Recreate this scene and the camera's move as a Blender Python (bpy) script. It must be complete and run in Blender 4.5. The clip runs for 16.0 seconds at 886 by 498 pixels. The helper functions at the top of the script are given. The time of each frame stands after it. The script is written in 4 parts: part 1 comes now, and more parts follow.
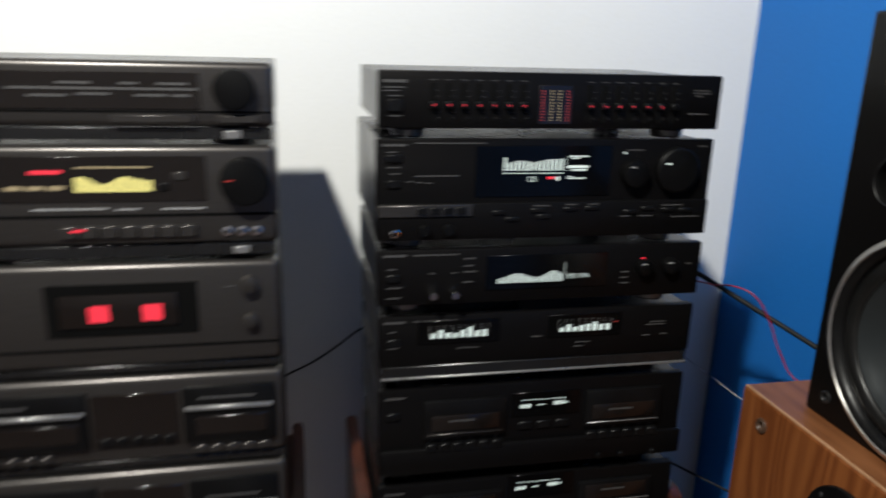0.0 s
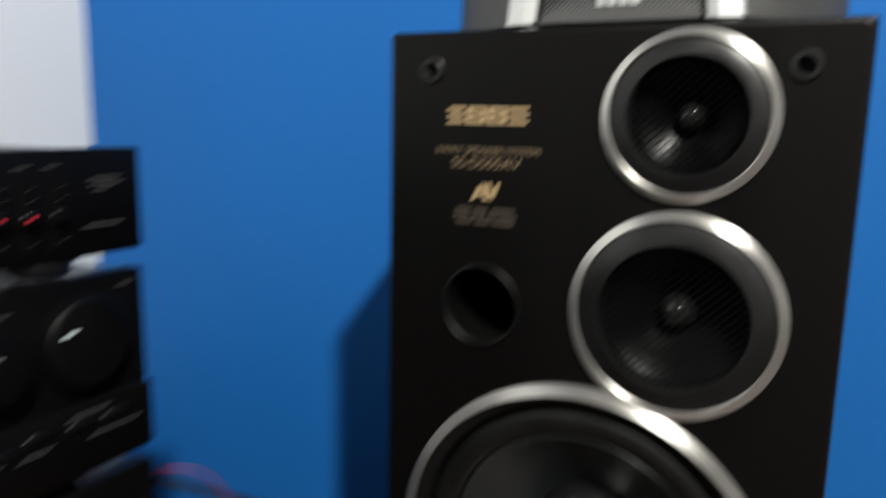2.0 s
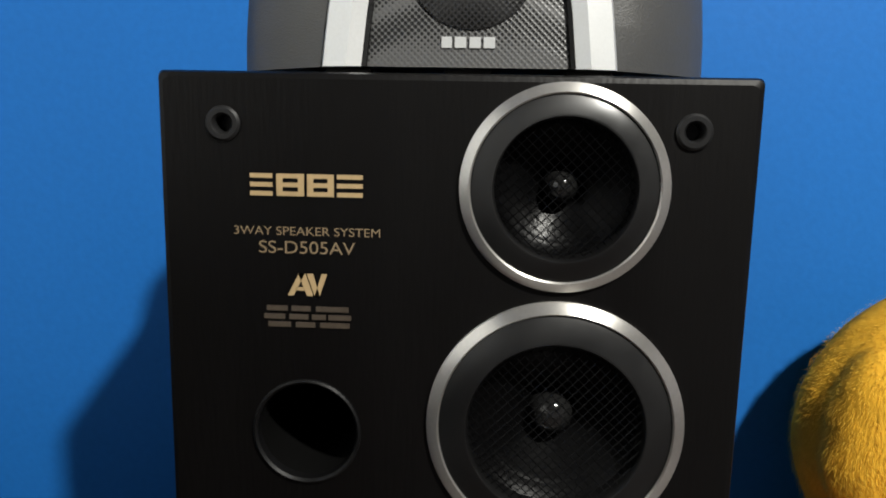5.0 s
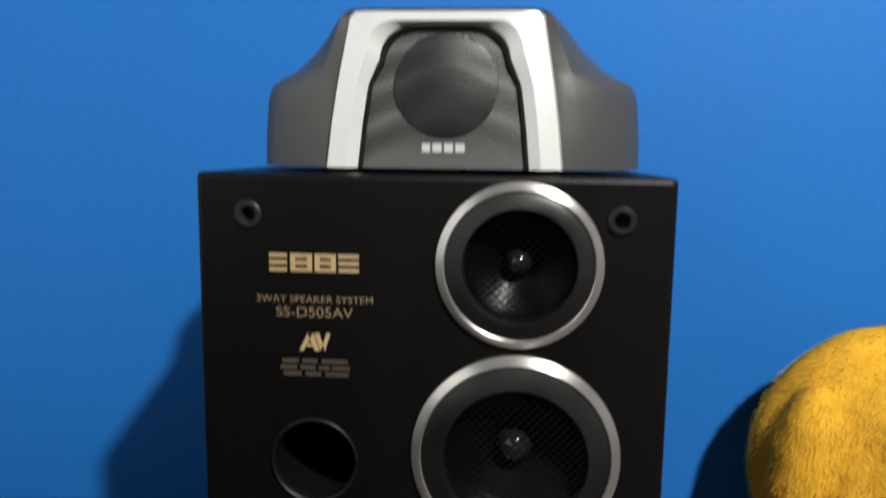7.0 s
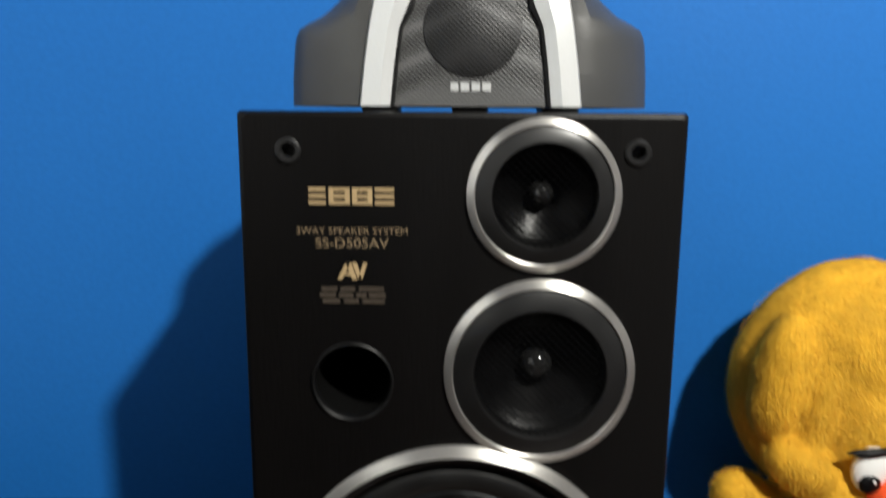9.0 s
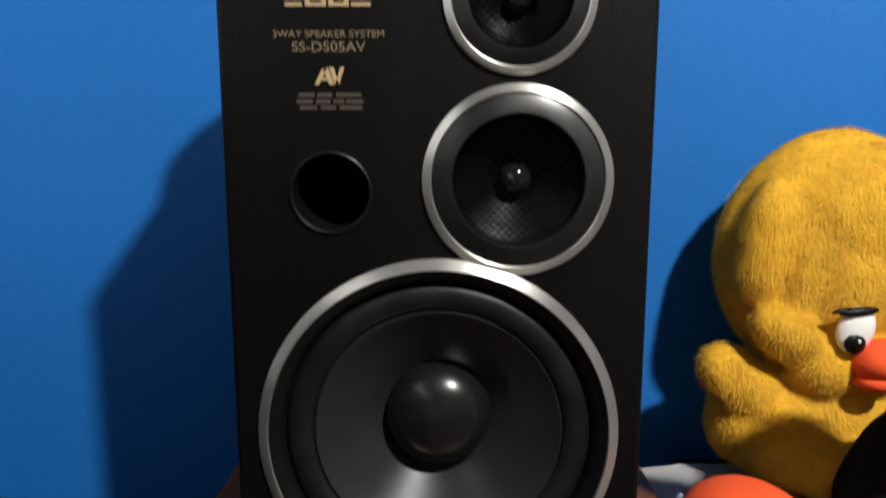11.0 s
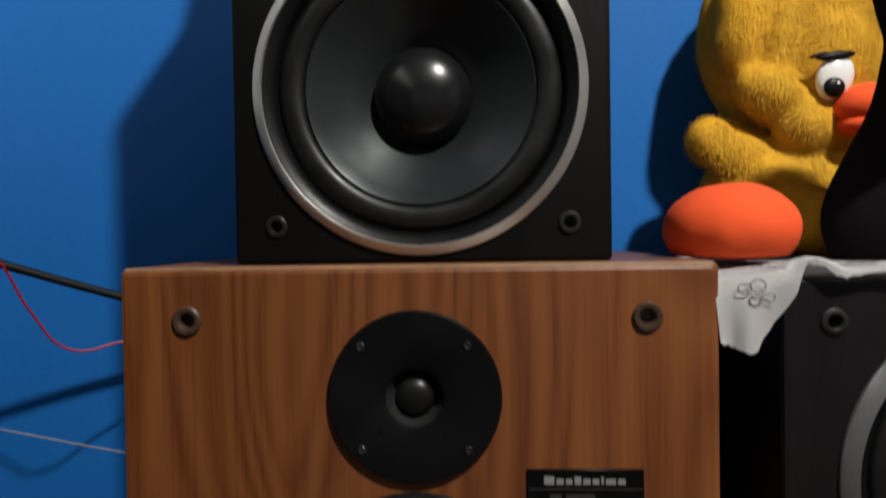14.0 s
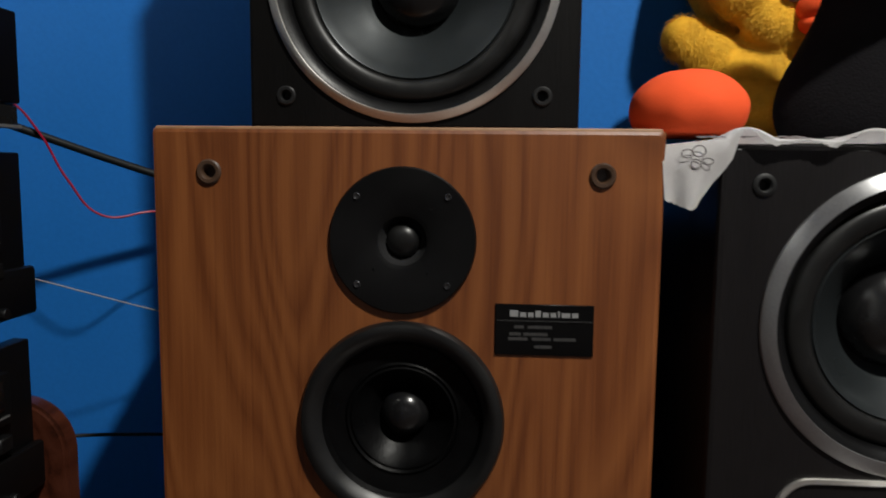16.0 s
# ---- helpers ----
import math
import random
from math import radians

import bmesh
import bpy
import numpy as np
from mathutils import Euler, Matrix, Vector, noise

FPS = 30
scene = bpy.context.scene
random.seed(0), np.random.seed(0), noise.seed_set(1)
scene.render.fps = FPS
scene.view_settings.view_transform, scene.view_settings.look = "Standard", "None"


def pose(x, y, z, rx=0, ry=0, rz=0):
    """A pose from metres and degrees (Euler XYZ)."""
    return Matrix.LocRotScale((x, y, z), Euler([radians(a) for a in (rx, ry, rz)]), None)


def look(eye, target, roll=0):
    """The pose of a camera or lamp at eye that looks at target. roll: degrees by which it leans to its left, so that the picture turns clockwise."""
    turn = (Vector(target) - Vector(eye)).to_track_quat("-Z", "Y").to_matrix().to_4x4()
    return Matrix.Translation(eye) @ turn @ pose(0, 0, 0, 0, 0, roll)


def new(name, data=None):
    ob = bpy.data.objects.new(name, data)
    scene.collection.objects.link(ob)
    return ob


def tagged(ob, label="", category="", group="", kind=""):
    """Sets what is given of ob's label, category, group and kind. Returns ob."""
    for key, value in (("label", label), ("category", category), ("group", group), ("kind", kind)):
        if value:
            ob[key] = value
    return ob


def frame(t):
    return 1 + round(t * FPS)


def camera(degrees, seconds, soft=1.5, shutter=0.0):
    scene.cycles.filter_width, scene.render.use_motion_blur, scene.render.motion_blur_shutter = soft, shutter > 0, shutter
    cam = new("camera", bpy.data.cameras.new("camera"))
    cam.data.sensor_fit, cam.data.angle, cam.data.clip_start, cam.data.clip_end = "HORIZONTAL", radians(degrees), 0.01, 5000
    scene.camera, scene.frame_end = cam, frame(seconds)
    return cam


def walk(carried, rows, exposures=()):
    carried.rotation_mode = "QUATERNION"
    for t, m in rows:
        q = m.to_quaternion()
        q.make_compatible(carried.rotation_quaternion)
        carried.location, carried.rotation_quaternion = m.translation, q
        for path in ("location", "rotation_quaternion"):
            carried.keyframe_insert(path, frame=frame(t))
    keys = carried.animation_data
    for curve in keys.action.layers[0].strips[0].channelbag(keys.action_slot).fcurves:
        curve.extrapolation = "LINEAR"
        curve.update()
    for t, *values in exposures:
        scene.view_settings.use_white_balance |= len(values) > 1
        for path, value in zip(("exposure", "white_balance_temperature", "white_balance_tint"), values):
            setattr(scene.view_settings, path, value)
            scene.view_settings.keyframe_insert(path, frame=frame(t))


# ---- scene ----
cam = camera(62.3, 16.0, soft=1.8, shutter=0.9)
PATH = [
    (0, (0.093, -0.003, 1.274), (0.486, 1.880, 0.727), 1.6),
    (0.3, (0.118, 0.072, 1.277), (0.624, 1.919, 0.703), 0.3),
    (0.5, (0.131, 0.122, 1.268), (0.682, 1.946, 0.662), 0.6),
    (1, (0.208, 0.261, 1.265), (1.004, 1.995, 0.664), 1.0),
    (1.2, (0.221, 0.306, 1.256), (1.209, 1.956, 0.705), 1.9),
    (1.5, (0.264, 0.364, 1.271), (1.592, 1.758, 0.729), 3.8),
    (1.7, (0.270, 0.420, 1.270), (1.800, 1.590, 0.731), 2.1),
    (2, (0.282, 0.481, 1.259), (2.062, 1.330, 0.922), 1.2),
    (2.5, (0.317, 0.565, 1.265), (2.262, 0.926, 0.976), 1.0),
    (3, (0.348, 0.588, 1.29), (2.311, 0.796, 0.964), 0.2),
    (3.5, (0.375, 0.605, 1.305), (2.339, 0.711, 0.94), -0.1),
    (4, (0.389, 0.597, 1.302), (2.361, 0.656, 0.97), 0.6),
    (6.5, (0.32, 0.555, 1.285), (2.286, 0.764, 0.983), 1.6),
    (7, (0.296, 0.551, 1.334), (2.271, 0.707, 1.063), 0.7),
    (7.5, (0.28, 0.551, 1.353), (2.249, 0.717, 1.042), 0.6),
    (8, (0.277, 0.569, 1.347), (2.249, 0.694, 1.039), 1.1),
    (8.5, (0.275, 0.584, 1.339), (2.244, 0.652, 0.991), 1.0),
    (9, (0.258, 0.599, 1.316), (2.225, 0.62, 0.958), 0.4),
    (9.5, (0.243, 0.603, 1.266), (2.205, 0.547, 0.885), 0.6),
    (9.7, (0.242, 0.594, 1.254), (2.206, 0.577, 0.875), 0.5),
    (11.8, (0.223, 0.582, 1.072), (2.209, 0.575, 0.829), -0.7),
    (12, (0.214, 0.566, 1.033), (2.208, 0.601, 0.885), -1.6),
    (12.5, (0.207, 0.562, 0.984), (2.203, 0.573, 0.867), -2.0),
    (13, (0.192, 0.557, 0.948), (2.19, 0.586, 0.869), -1.9),
    (13.5, (0.175, 0.556, 0.907), (2.174, 0.629, 0.885), -1.2),
    (14, (0.174, 0.547, 0.858), (2.171, 0.653, 0.816), -0.9),
    (14.5, (0.172, 0.541, 0.835), (2.167, 0.645, 0.745), -1.4),
    (15, (0.155, 0.542, 0.814), (2.146, 0.674, 0.676), -0.4),
    (15.5, (0.119, 0.536, 0.812), (2.103, 0.668, 0.601), 0.3),
    (16, (0.086, 0.522, 0.804), (2.069, 0.654, 0.583), 0.6),
]
walk(cam, [(t, look(eye, target, roll)) for t, eye, target, roll in PATH],
     [(0, 0.05), (1.5, 0.0), (2.5, -0.1), (4.0, -0.1), (7.0, -0.02), (13.0, -0.04), (15.0, -0.14), (16.0, -0.14)])

# ---- light ----
world = bpy.data.worlds.new("room_world")
scene.world = world
world.use_nodes = True
world.node_tree.nodes["Background"].inputs[0].default_value = (0.55, 0.7, 1.0, 1)
world.node_tree.nodes["Background"].inputs[1].default_value = 0.01

LAMP = (-0.49, -0.27, 2.63)
bulb = bpy.data.lights.new("ceiling_bulb", "SPOT")
bulb.energy, bulb.color, bulb.shadow_soft_size = 290, (0.995, 0.975, 0.90), 0.05
bulb.spot_size, bulb.spot_blend = radians(168), 0.35
new("ceiling_bulb", bulb).location = LAMP


# ---- materials ----
def nodes_of(name):
    m = bpy.data.materials.new(name)
    m.use_nodes = True
    t = m.node_tree
    return m, t, t.nodes["Principled BSDF"]


def mat(name, col, rough=0.5, metal=0.0, fine=300.0, coarse=9.0, var=0.15, bump=0.0, stretch=(1, 1, 1), rvar=0.12, coat=0.0, spec=0.5):
    """A surface with variation at two scales, fine relief and uneven gloss."""
    m, t, b = nodes_of(name)
    tc, mp = t.nodes.new("ShaderNodeTexCoord"), t.nodes.new("ShaderNodeMapping")
    mp.inputs["Scale"].default_value = stretch
    t.links.new(tc.outputs["Object"], mp.inputs[0])
    n1, n2 = t.nodes.new("ShaderNodeTexNoise"), t.nodes.new("ShaderNodeTexNoise")
    n1.inputs["Scale"].default_value, n2.inputs["Scale"].default_value = fine, coarse
    n1.inputs["Detail"].default_value, n2.inputs["Detail"].default_value = 3, 5
    for n in (n1, n2):
        t.links.new(mp.outputs[0], n.inputs["Vector"])
    add = t.nodes.new("ShaderNodeMath")
    add.operation = "ADD"
    t.links.new(n1.outputs[0], add.inputs[0]), t.links.new(n2.outputs[0], add.inputs[1])
    mr = t.nodes.new("ShaderNodeMapRange")
    mr.inputs[1].default_value, mr.inputs[2].default_value = 0.6, 1.4
    mr.inputs[3].default_value, mr.inputs[4].default_value = 1 - var, 1 + var
    t.links.new(add.outputs[0], mr.inputs[0])
    mul = t.nodes.new("ShaderNodeVectorMath")
    mul.operation = "SCALE"
    mul.inputs[0].default_value = col
    t.links.new(mr.outputs[0], mul.inputs["Scale"])
    t.links.new(mul.outputs[0], b.inputs["Base Color"])
    rr = t.nodes.new("ShaderNodeMapRange")
    rr.inputs[1].default_value, rr.inputs[2].default_value = 0.3, 0.7
    rr.inputs[3].default_value, rr.inputs[4].default_value = max(0.02, rough - rvar), min(1, rough + rvar)
    t.links.new(n2.outputs[0], rr.inputs[0]), t.links.new(rr.outputs[0], b.inputs["Roughness"])
    b.inputs["Metallic"].default_value, b.inputs["Coat Weight"].default_value = metal, coat
    b.inputs["Specular IOR Level"].default_value = spec
    if bump:
        bp = t.nodes.new("ShaderNodeBump")
        bp.inputs["Strength"].default_value, bp.inputs["Distance"].default_value = bump, 0.002
        t.links.new(n1.outputs[0], bp.inputs["Height"]), t.links.new(bp.outputs[0], b.inputs["Normal"])
    return m


def glow(name, col, strength):
    m, t, b = nodes_of(name)
    b.inputs["Base Color"].default_value = (*[c * 0.3 for c in col], 1)
    b.inputs["Emission Color"].default_value, b.inputs["Emission Strength"].default_value = (*col, 1), strength
    return m


def veneer(name, light, mid, dark, rough=0.42, along=2):
    """Flat-cut wood: cathedral growth lines, straight streaks, long pores and broad patches of tone."""
    m, t, b = nodes_of(name)
    tc = t.nodes.new("ShaderNodeTexCoord")

    def noise_at(scale, run, detail=4, dist=0.0):
        mp, n = t.nodes.new("ShaderNodeMapping"), t.nodes.new("ShaderNodeTexNoise")
        mp.inputs["Scale"].default_value = [run if k == along else 1.0 for k in range(3)]
        n.inputs["Scale"].default_value, n.inputs["Detail"].default_value, n.inputs["Distortion"].default_value = scale, detail, dist
        t.links.new(tc.outputs["Object"], mp.inputs[0]), t.links.new(mp.outputs[0], n.inputs["Vector"])
        return n.outputs[0]

    def math_node(op, a, k, c=None):
        n = t.nodes.new("ShaderNodeMath")
        n.operation = op
        t.links.new(a, n.inputs[0])
        n.inputs[1].default_value = k
        if c is not None:
            t.links.new(c, n.inputs[2])
        return n.outputs[0]
    lines = math_node("PINGPONG", math_node("MULTIPLY", noise_at(5.5, 0.16, 2, 0.2), 26.0), 0.5)
    streak, pores, tone = noise_at(75, 0.022, 3), noise_at(430, 0.02, 3), noise_at(7, 0.06, 2)
    mixed = math_node("MULTIPLY_ADD", lines, 0.50, math_node("MULTIPLY_ADD", streak, 0.62, math_node("MULTIPLY", pores, 0.34)))
    ramp = t.nodes.new("ShaderNodeValToRGB")
    ramp.color_ramp.elements[0].position, ramp.color_ramp.elements[1].position = 0.42, 0.76
    ramp.color_ramp.elements[0].color, ramp.color_ramp.elements[1].color = (*dark, 1), (*light, 1)
    ramp.color_ramp.elements.new(0.56).color = (*mid, 1)
    t.links.new(mixed, ramp.inputs[0])
    mr = t.nodes.new("ShaderNodeMapRange")
    mr.inputs[1].default_value, mr.inputs[2].default_value, mr.inputs[3].default_value, mr.inputs[4].default_value = 0.3, 0.7, 0.90, 1.12
    t.links.new(tone, mr.inputs[0])
    mul = t.nodes.new("ShaderNodeVectorMath")
    mul.operation = "SCALE"
    t.links.new(ramp.outputs[0], mul.inputs[0]), t.links.new(mr.outputs[0], mul.inputs["Scale"])
    t.links.new(mul.outputs[0], b.inputs["Base Color"])
    b.inputs["Roughness"].default_value = rough
    bp = t.nodes.new("ShaderNodeBump")
    bp.inputs["Strength"].default_value, bp.inputs["Distance"].default_value = 0.12, 0.001
    t.links.new(pores, bp.inputs["Height"]), t.links.new(bp.outputs[0], b.inputs["Normal"])
    return m


def spun(m, amount):
    """Turned metal: fine scratches run round the axis of each ring."""
    t, b = m.node_tree, m.node_tree.nodes["Principled BSDF"]
    tg = t.nodes.new("ShaderNodeTangent")
    tg.direction_type, tg.axis = "RADIAL", "Y"
    t.links.new(tg.outputs[0], b.inputs["Tangent"])
    b.inputs["Anisotropic"].default_value, b.inputs["Anisotropic Rotation"].default_value = amount, 0.25
    return m


def woven(name, col, pitch, rough=0.5, metal=0.0):
    """A fine square weave or perforation."""
    m, t, b = nodes_of(name)
    tc = t.nodes.new("ShaderNodeTexCoord")
    mp = t.nodes.new("ShaderNodeMapping")
    mp.inputs["Rotation"].default_value = (0, radians(45), 0)
    t.links.new(tc.outputs["Object"], mp.inputs[0])
    br = t.nodes.new("ShaderNodeTexVoronoi")
    br.inputs["Scale"].default_value, br.inputs["Randomness"].default_value = 1 / pitch, 0.0
    t.links.new(mp.outputs[0], br.inputs["Vector"])
    ramp = t.nodes.new("ShaderNodeValToRGB")
    ramp.color_ramp.elements[0].position, ramp.color_ramp.elements[1].position = 0.40, 0.52
    ramp.color_ramp.elements[0].color, ramp.color_ramp.elements[1].color = (0.002, 0.002, 0.002, 1), (*col, 1)
    t.links.new(br.outputs["Distance"], ramp.inputs[0]), t.links.new(ramp.outputs[0], b.inputs["Base Color"])
    bp = t.nodes.new("ShaderNodeBump")
    bp.inputs["Strength"].default_value, bp.inputs["Distance"].default_value = 0.8, 0.0006
    t.links.new(br.outputs["Distance"], bp.inputs["Height"]), t.links.new(bp.outputs[0], b.inputs["Normal"])
    b.inputs["Roughness"].default_value, b.inputs["Metallic"].default_value = rough, metal
    return m


BLUE = mat("blue_wall_paint", (0.0105, 0.134, 0.455), 0.62, fine=160, coarse=2.5, var=0.07, bump=0.10, spec=0.22)
WHITE = mat("white_wall_paint", (0.80, 0.81, 0.80), 0.65, fine=160, coarse=2.5, var=0.04, bump=0.12)
# unseen walls, ceiling and floor: colours kept low to hold down bounced light
UNSEENGREY = mat("unseen_wall_low_bounce_grey", (0.20, 0.19, 0.20), 0.7, fine=160, coarse=2.5, var=0.06, bump=0.12)
CEILING = mat("unseen_ceiling_low_bounce_grey", (0.27, 0.265, 0.28), 0.8, fine=160, coarse=2.5, var=0.05, bump=0.1)
FLOORM = mat("unseen_floor_dark_brown", (0.075, 0.052, 0.046), 0.35, fine=60, coarse=4, var=0.12)
VINYL = mat("black_ash_vinyl", (0.0024, 0.0021, 0.0021), 0.46, fine=420, coarse=8, var=0.25, bump=0.13, stretch=(1, 1, 0.12), spec=0.17)
GREYVINYL = mat("charcoal_vinyl", (0.0085, 0.0075, 0.008), 0.45, fine=420, coarse=8, var=0.3, bump=0.25, stretch=(1, 1, 0.12), spec=0.25)
WALNUT = veneer("walnut_veneer", (0.205, 0.067, 0.0180), (0.160, 0.0480, 0.0125), (0.118, 0.0325, 0.0080))
WALNUTTOP = veneer("walnut_top_veneer", (0.170, 0.066, 0.025), (0.142, 0.053, 0.019), (0.105, 0.037, 0.013), along=0)
REDWOOD = veneer("dark_red_wood", (0.060, 0.017, 0.009), (0.046, 0.012, 0.006), (0.022, 0.006, 0.003), 0.28, along=0)
SILVER = spun(mat("brushed_silver_ring", (0.72, 0.70, 0.66), 0.40, 0.9, fine=500, coarse=20, var=0.08, rvar=0.05), 0.82)
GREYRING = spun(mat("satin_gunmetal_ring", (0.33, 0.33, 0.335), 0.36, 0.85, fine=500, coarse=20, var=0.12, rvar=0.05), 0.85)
CHROME = mat("polished_chrome", (0.8, 0.8, 0.8), 0.12, 1.0, var=0.03, rvar=0.04)
SILVERPL = mat("silver_plastic", (0.60, 0.61, 0.61), 0.34, 0.25, fine=700, coarse=10, var=0.05, rvar=0.06)
GREYPL = mat("dark_grey_plastic", (0.050, 0.050, 0.049), 0.45, fine=900, coarse=12, var=0.12, bump=0.15)
BLACKPL = mat("black_plastic", (0.0035, 0.0035, 0.0038), 0.40, fine=700, coarse=15, var=0.25, bump=0.08, spec=0.2)
SATIN = mat("satin_grey_ring", (0.0048, 0.0048, 0.005), 0.40, 0.0, fine=800, coarse=20, var=0.15)
KNOB = mat("black_knob_plastic", (0.0022, 0.0022, 0.0024), 0.45, fine=700, coarse=15, var=0.25, spec=0.14)
HORN = mat("gloss_black_throat", (0.02, 0.02, 0.021), 0.24, var=0.1, rvar=0.04, spec=0.7)
FACE = mat("black_metal_face", (0.0028, 0.0026, 0.0028), 0.42, 0.0, fine=600, coarse=10, var=0.25, bump=0.06, stretch=(0.1, 1, 1), spec=0.14)
CASE = mat("black_painted_steel", (0.008, 0.008, 0.0085), 0.27, fine=500, coarse=8, var=0.2, bump=0.08, rvar=0.06, spec=0.5)
GREYFACE = mat("charcoal_brushed_face", (0.070, 0.065, 0.062), 0.33, 0.75, fine=700, coarse=7, var=0.2, stretch=(0.04, 1, 1))
SHELFGREY = mat("grey_metal_edge", (0.25, 0.25, 0.25), 0.32, 0.6, var=0.1)
WINDOW = mat("smoked_window", (0.002, 0.002, 0.0022), 0.12, var=0.1, rvar=0.04, spec=0.2)
BROWNWIN = mat("brown_smoked_window", (0.008, 0.0062, 0.0056), 0.16, var=0.2, rvar=0.05)
RUBBER = mat("black_rubber", (0.006, 0.006, 0.006), 0.40, fine=300, coarse=30, var=0.2, spec=0.35)
CONE = mat("graphite_cone", (0.023, 0.027, 0.029), 0.33, 0.42, fine=600, coarse=14, var=0.12, rvar=0.07)
PAPER = mat("dark_paper_cone", (0.0022, 0.0022, 0.0024), 0.36, fine=500, coarse=40, var=0.3, bump=0.10, spec=0.10)
CAP = mat("dust_cap_plastic", (0.007, 0.007, 0.0075), 0.26, fine=600, coarse=20, var=0.2, rvar=0.05)
DARK = mat("inner_black", (0.0015, 0.0015, 0.0015), 0.8, spec=0.1)
SOCKET = mat("socket_plastic", (0.010, 0.010, 0.0105), 0.45, var=0.15, spec=0.3)
DOME = mat("gloss_black_dome", (0.012, 0.012, 0.012), 0.10, var=0.1, rvar=0.03, spec=0.7)
DIMGOLD = mat("worn_gold_print", (0.050, 0.038, 0.027), 0.5, var=0.2)
WORNEDGE = mat("worn_veneer_edge", (0.30, 0.165, 0.085), 0.5, fine=260, coarse=22, var=0.45, stretch=(0.2, 1, 1))
GOLD = mat("gold_print", (0.50, 0.36, 0.19), 0.45, 0.3, var=0.08)
FAINT = mat("faded_gold_print", (0.20, 0.145, 0.085), 0.5, var=0.15)
GREYINK = mat("grey_print", (0.22, 0.22, 0.22), 0.6, var=0.1)
DIMINK = mat("dim_grey_print", (0.050, 0.049, 0.049), 0.6, var=0.15)
FAINTINK = mat("faint_grey_print", (0.032, 0.031, 0.031), 0.6, var=0.2)
STEEL = mat("screw_steel", (0.07, 0.07, 0.075), 0.3, 0.8, var=0.1)
MESHM = mat("black_wire_mesh", (0.004, 0.004, 0.0045), 0.2, 0.3, var=0.1, spec=0.12)
CLOTHWEAVE = woven("dark_grille_weave", (0.105, 0.105, 0.105), 0.0023, 0.4, 0.3)
FUR = mat("yellow_plush_fur", (0.64, 0.345, 0.026), 0.9, fine=70, coarse=14, var=0.24, bump=0.35, spec=0.2)
FURTIP = mat("pale_yellow_fur_tip", (0.72, 0.43, 0.05), 0.85, fine=60, coarse=14, var=0.28, spec=0.2)
ORANGE = mat("orange_felt", (0.86, 0.10, 0.028), 0.9, fine=900, coarse=14, var=0.10, bump=0.35, spec=0.15)
EYEWHITE = mat("white_eye_plastic", (0.78, 0.78, 0.76), 0.2, var=0.02)
BLACKFELT = mat("black_plush", (0.0045, 0.004, 0.005), 0.95, fine=500, coarse=20, var=0.3, bump=0.5, spec=0.1)
PINK = mat("pink_felt", (0.72, 0.33, 0.36), 0.9, fine=700, coarse=18, var=0.1, bump=0.3, spec=0.15)
PALEBLUE = mat("pale_blue_felt", (0.50, 0.62, 0.75), 0.9, fine=700, coarse=18, var=0.08, bump=0.3)
LINEN = mat("white_linen", (0.78, 0.76, 0.76), 0.9, fine=1200, coarse=25, var=0.06, bump=0.35, spec=0.2)
THREAD = mat("grey_embroidery_thread", (0.17, 0.15, 0.15), 0.8, var=0.2)
CABLE = mat("black_cable_sheath", (0.008, 0.009, 0.010), 0.6, var=0.2, spec=0.2)
REDWIRE = mat("red_wire_sheath", (0.26, 0.008, 0.03), 0.35, var=0.1)
CLEARWIRE = mat("pale_grey_wire_sheath", (0.24, 0.25, 0.26), 0.3, var=0.1)
WHITEGLOW = glow("white_display_segments", (0.82, 0.95, 0.90), 0.62)
REDGLOW = glow("red_display_segments", (1.0, 0.04, 0.07), 0.75)
DIMRED = glow("dim_red_leds", (0.75, 0.06, 0.05), 0.13)
SLIDERRED = glow("slider_red_lights", (1.0, 0.05, 0.08), 0.42)
YELGLOW = glow("yellow_display_segments", (0.95, 0.85, 0.28), 0.6)
DIMYEL = glow("dim_amber_leds", (0.60, 0.48, 0.27), 0.25)


# ---- building helpers ----
def link(name, bm, material, smooth=None):
    me = bpy.data.meshes.new(name)
    bm.normal_update()
    bm.to_mesh(me)
    bm.free()
    for m in material if isinstance(material, (list, tuple)) else (material,):
        me.materials.append(m)
    if smooth is not None:
        me.polygons.foreach_set("use_smooth", [True] * len(me.polygons))
        me.set_sharp_from_angle(angle=radians(smooth))
    return new(name, me)


def part(name, bm, material, parent, label="", smooth=40):
    ob = link(name, bm, material, smooth)
    ob.parent = parent
    return tagged(ob, label)


def thing(name, m, label, category, group=""):
    ob = new(name)
    ob.empty_display_size = 0.05
    ob.matrix_world = m
    return tagged(ob, label, category, group)


def box(bm, x0, x1, y0, y1, z0, z1, b=0.0, seg=2):
    r = bmesh.ops.create_cube(bm, size=1, matrix=Matrix.Translation(((x0 + x1) / 2, (y0 + y1) / 2, (z0 + z1) / 2)) @ Matrix.Diagonal((x1 - x0, y1 - y0, z1 - z0, 1)))
    if b:
        edges = list({e for v in r["verts"] for e in v.link_edges})
        bmesh.ops.bevel(bm, geom=edges, offset=b, segments=seg, affect="EDGES", profile=0.5)
    return bm


def boxed(*a, **k):
    return box(bmesh.new(), *a, **k)


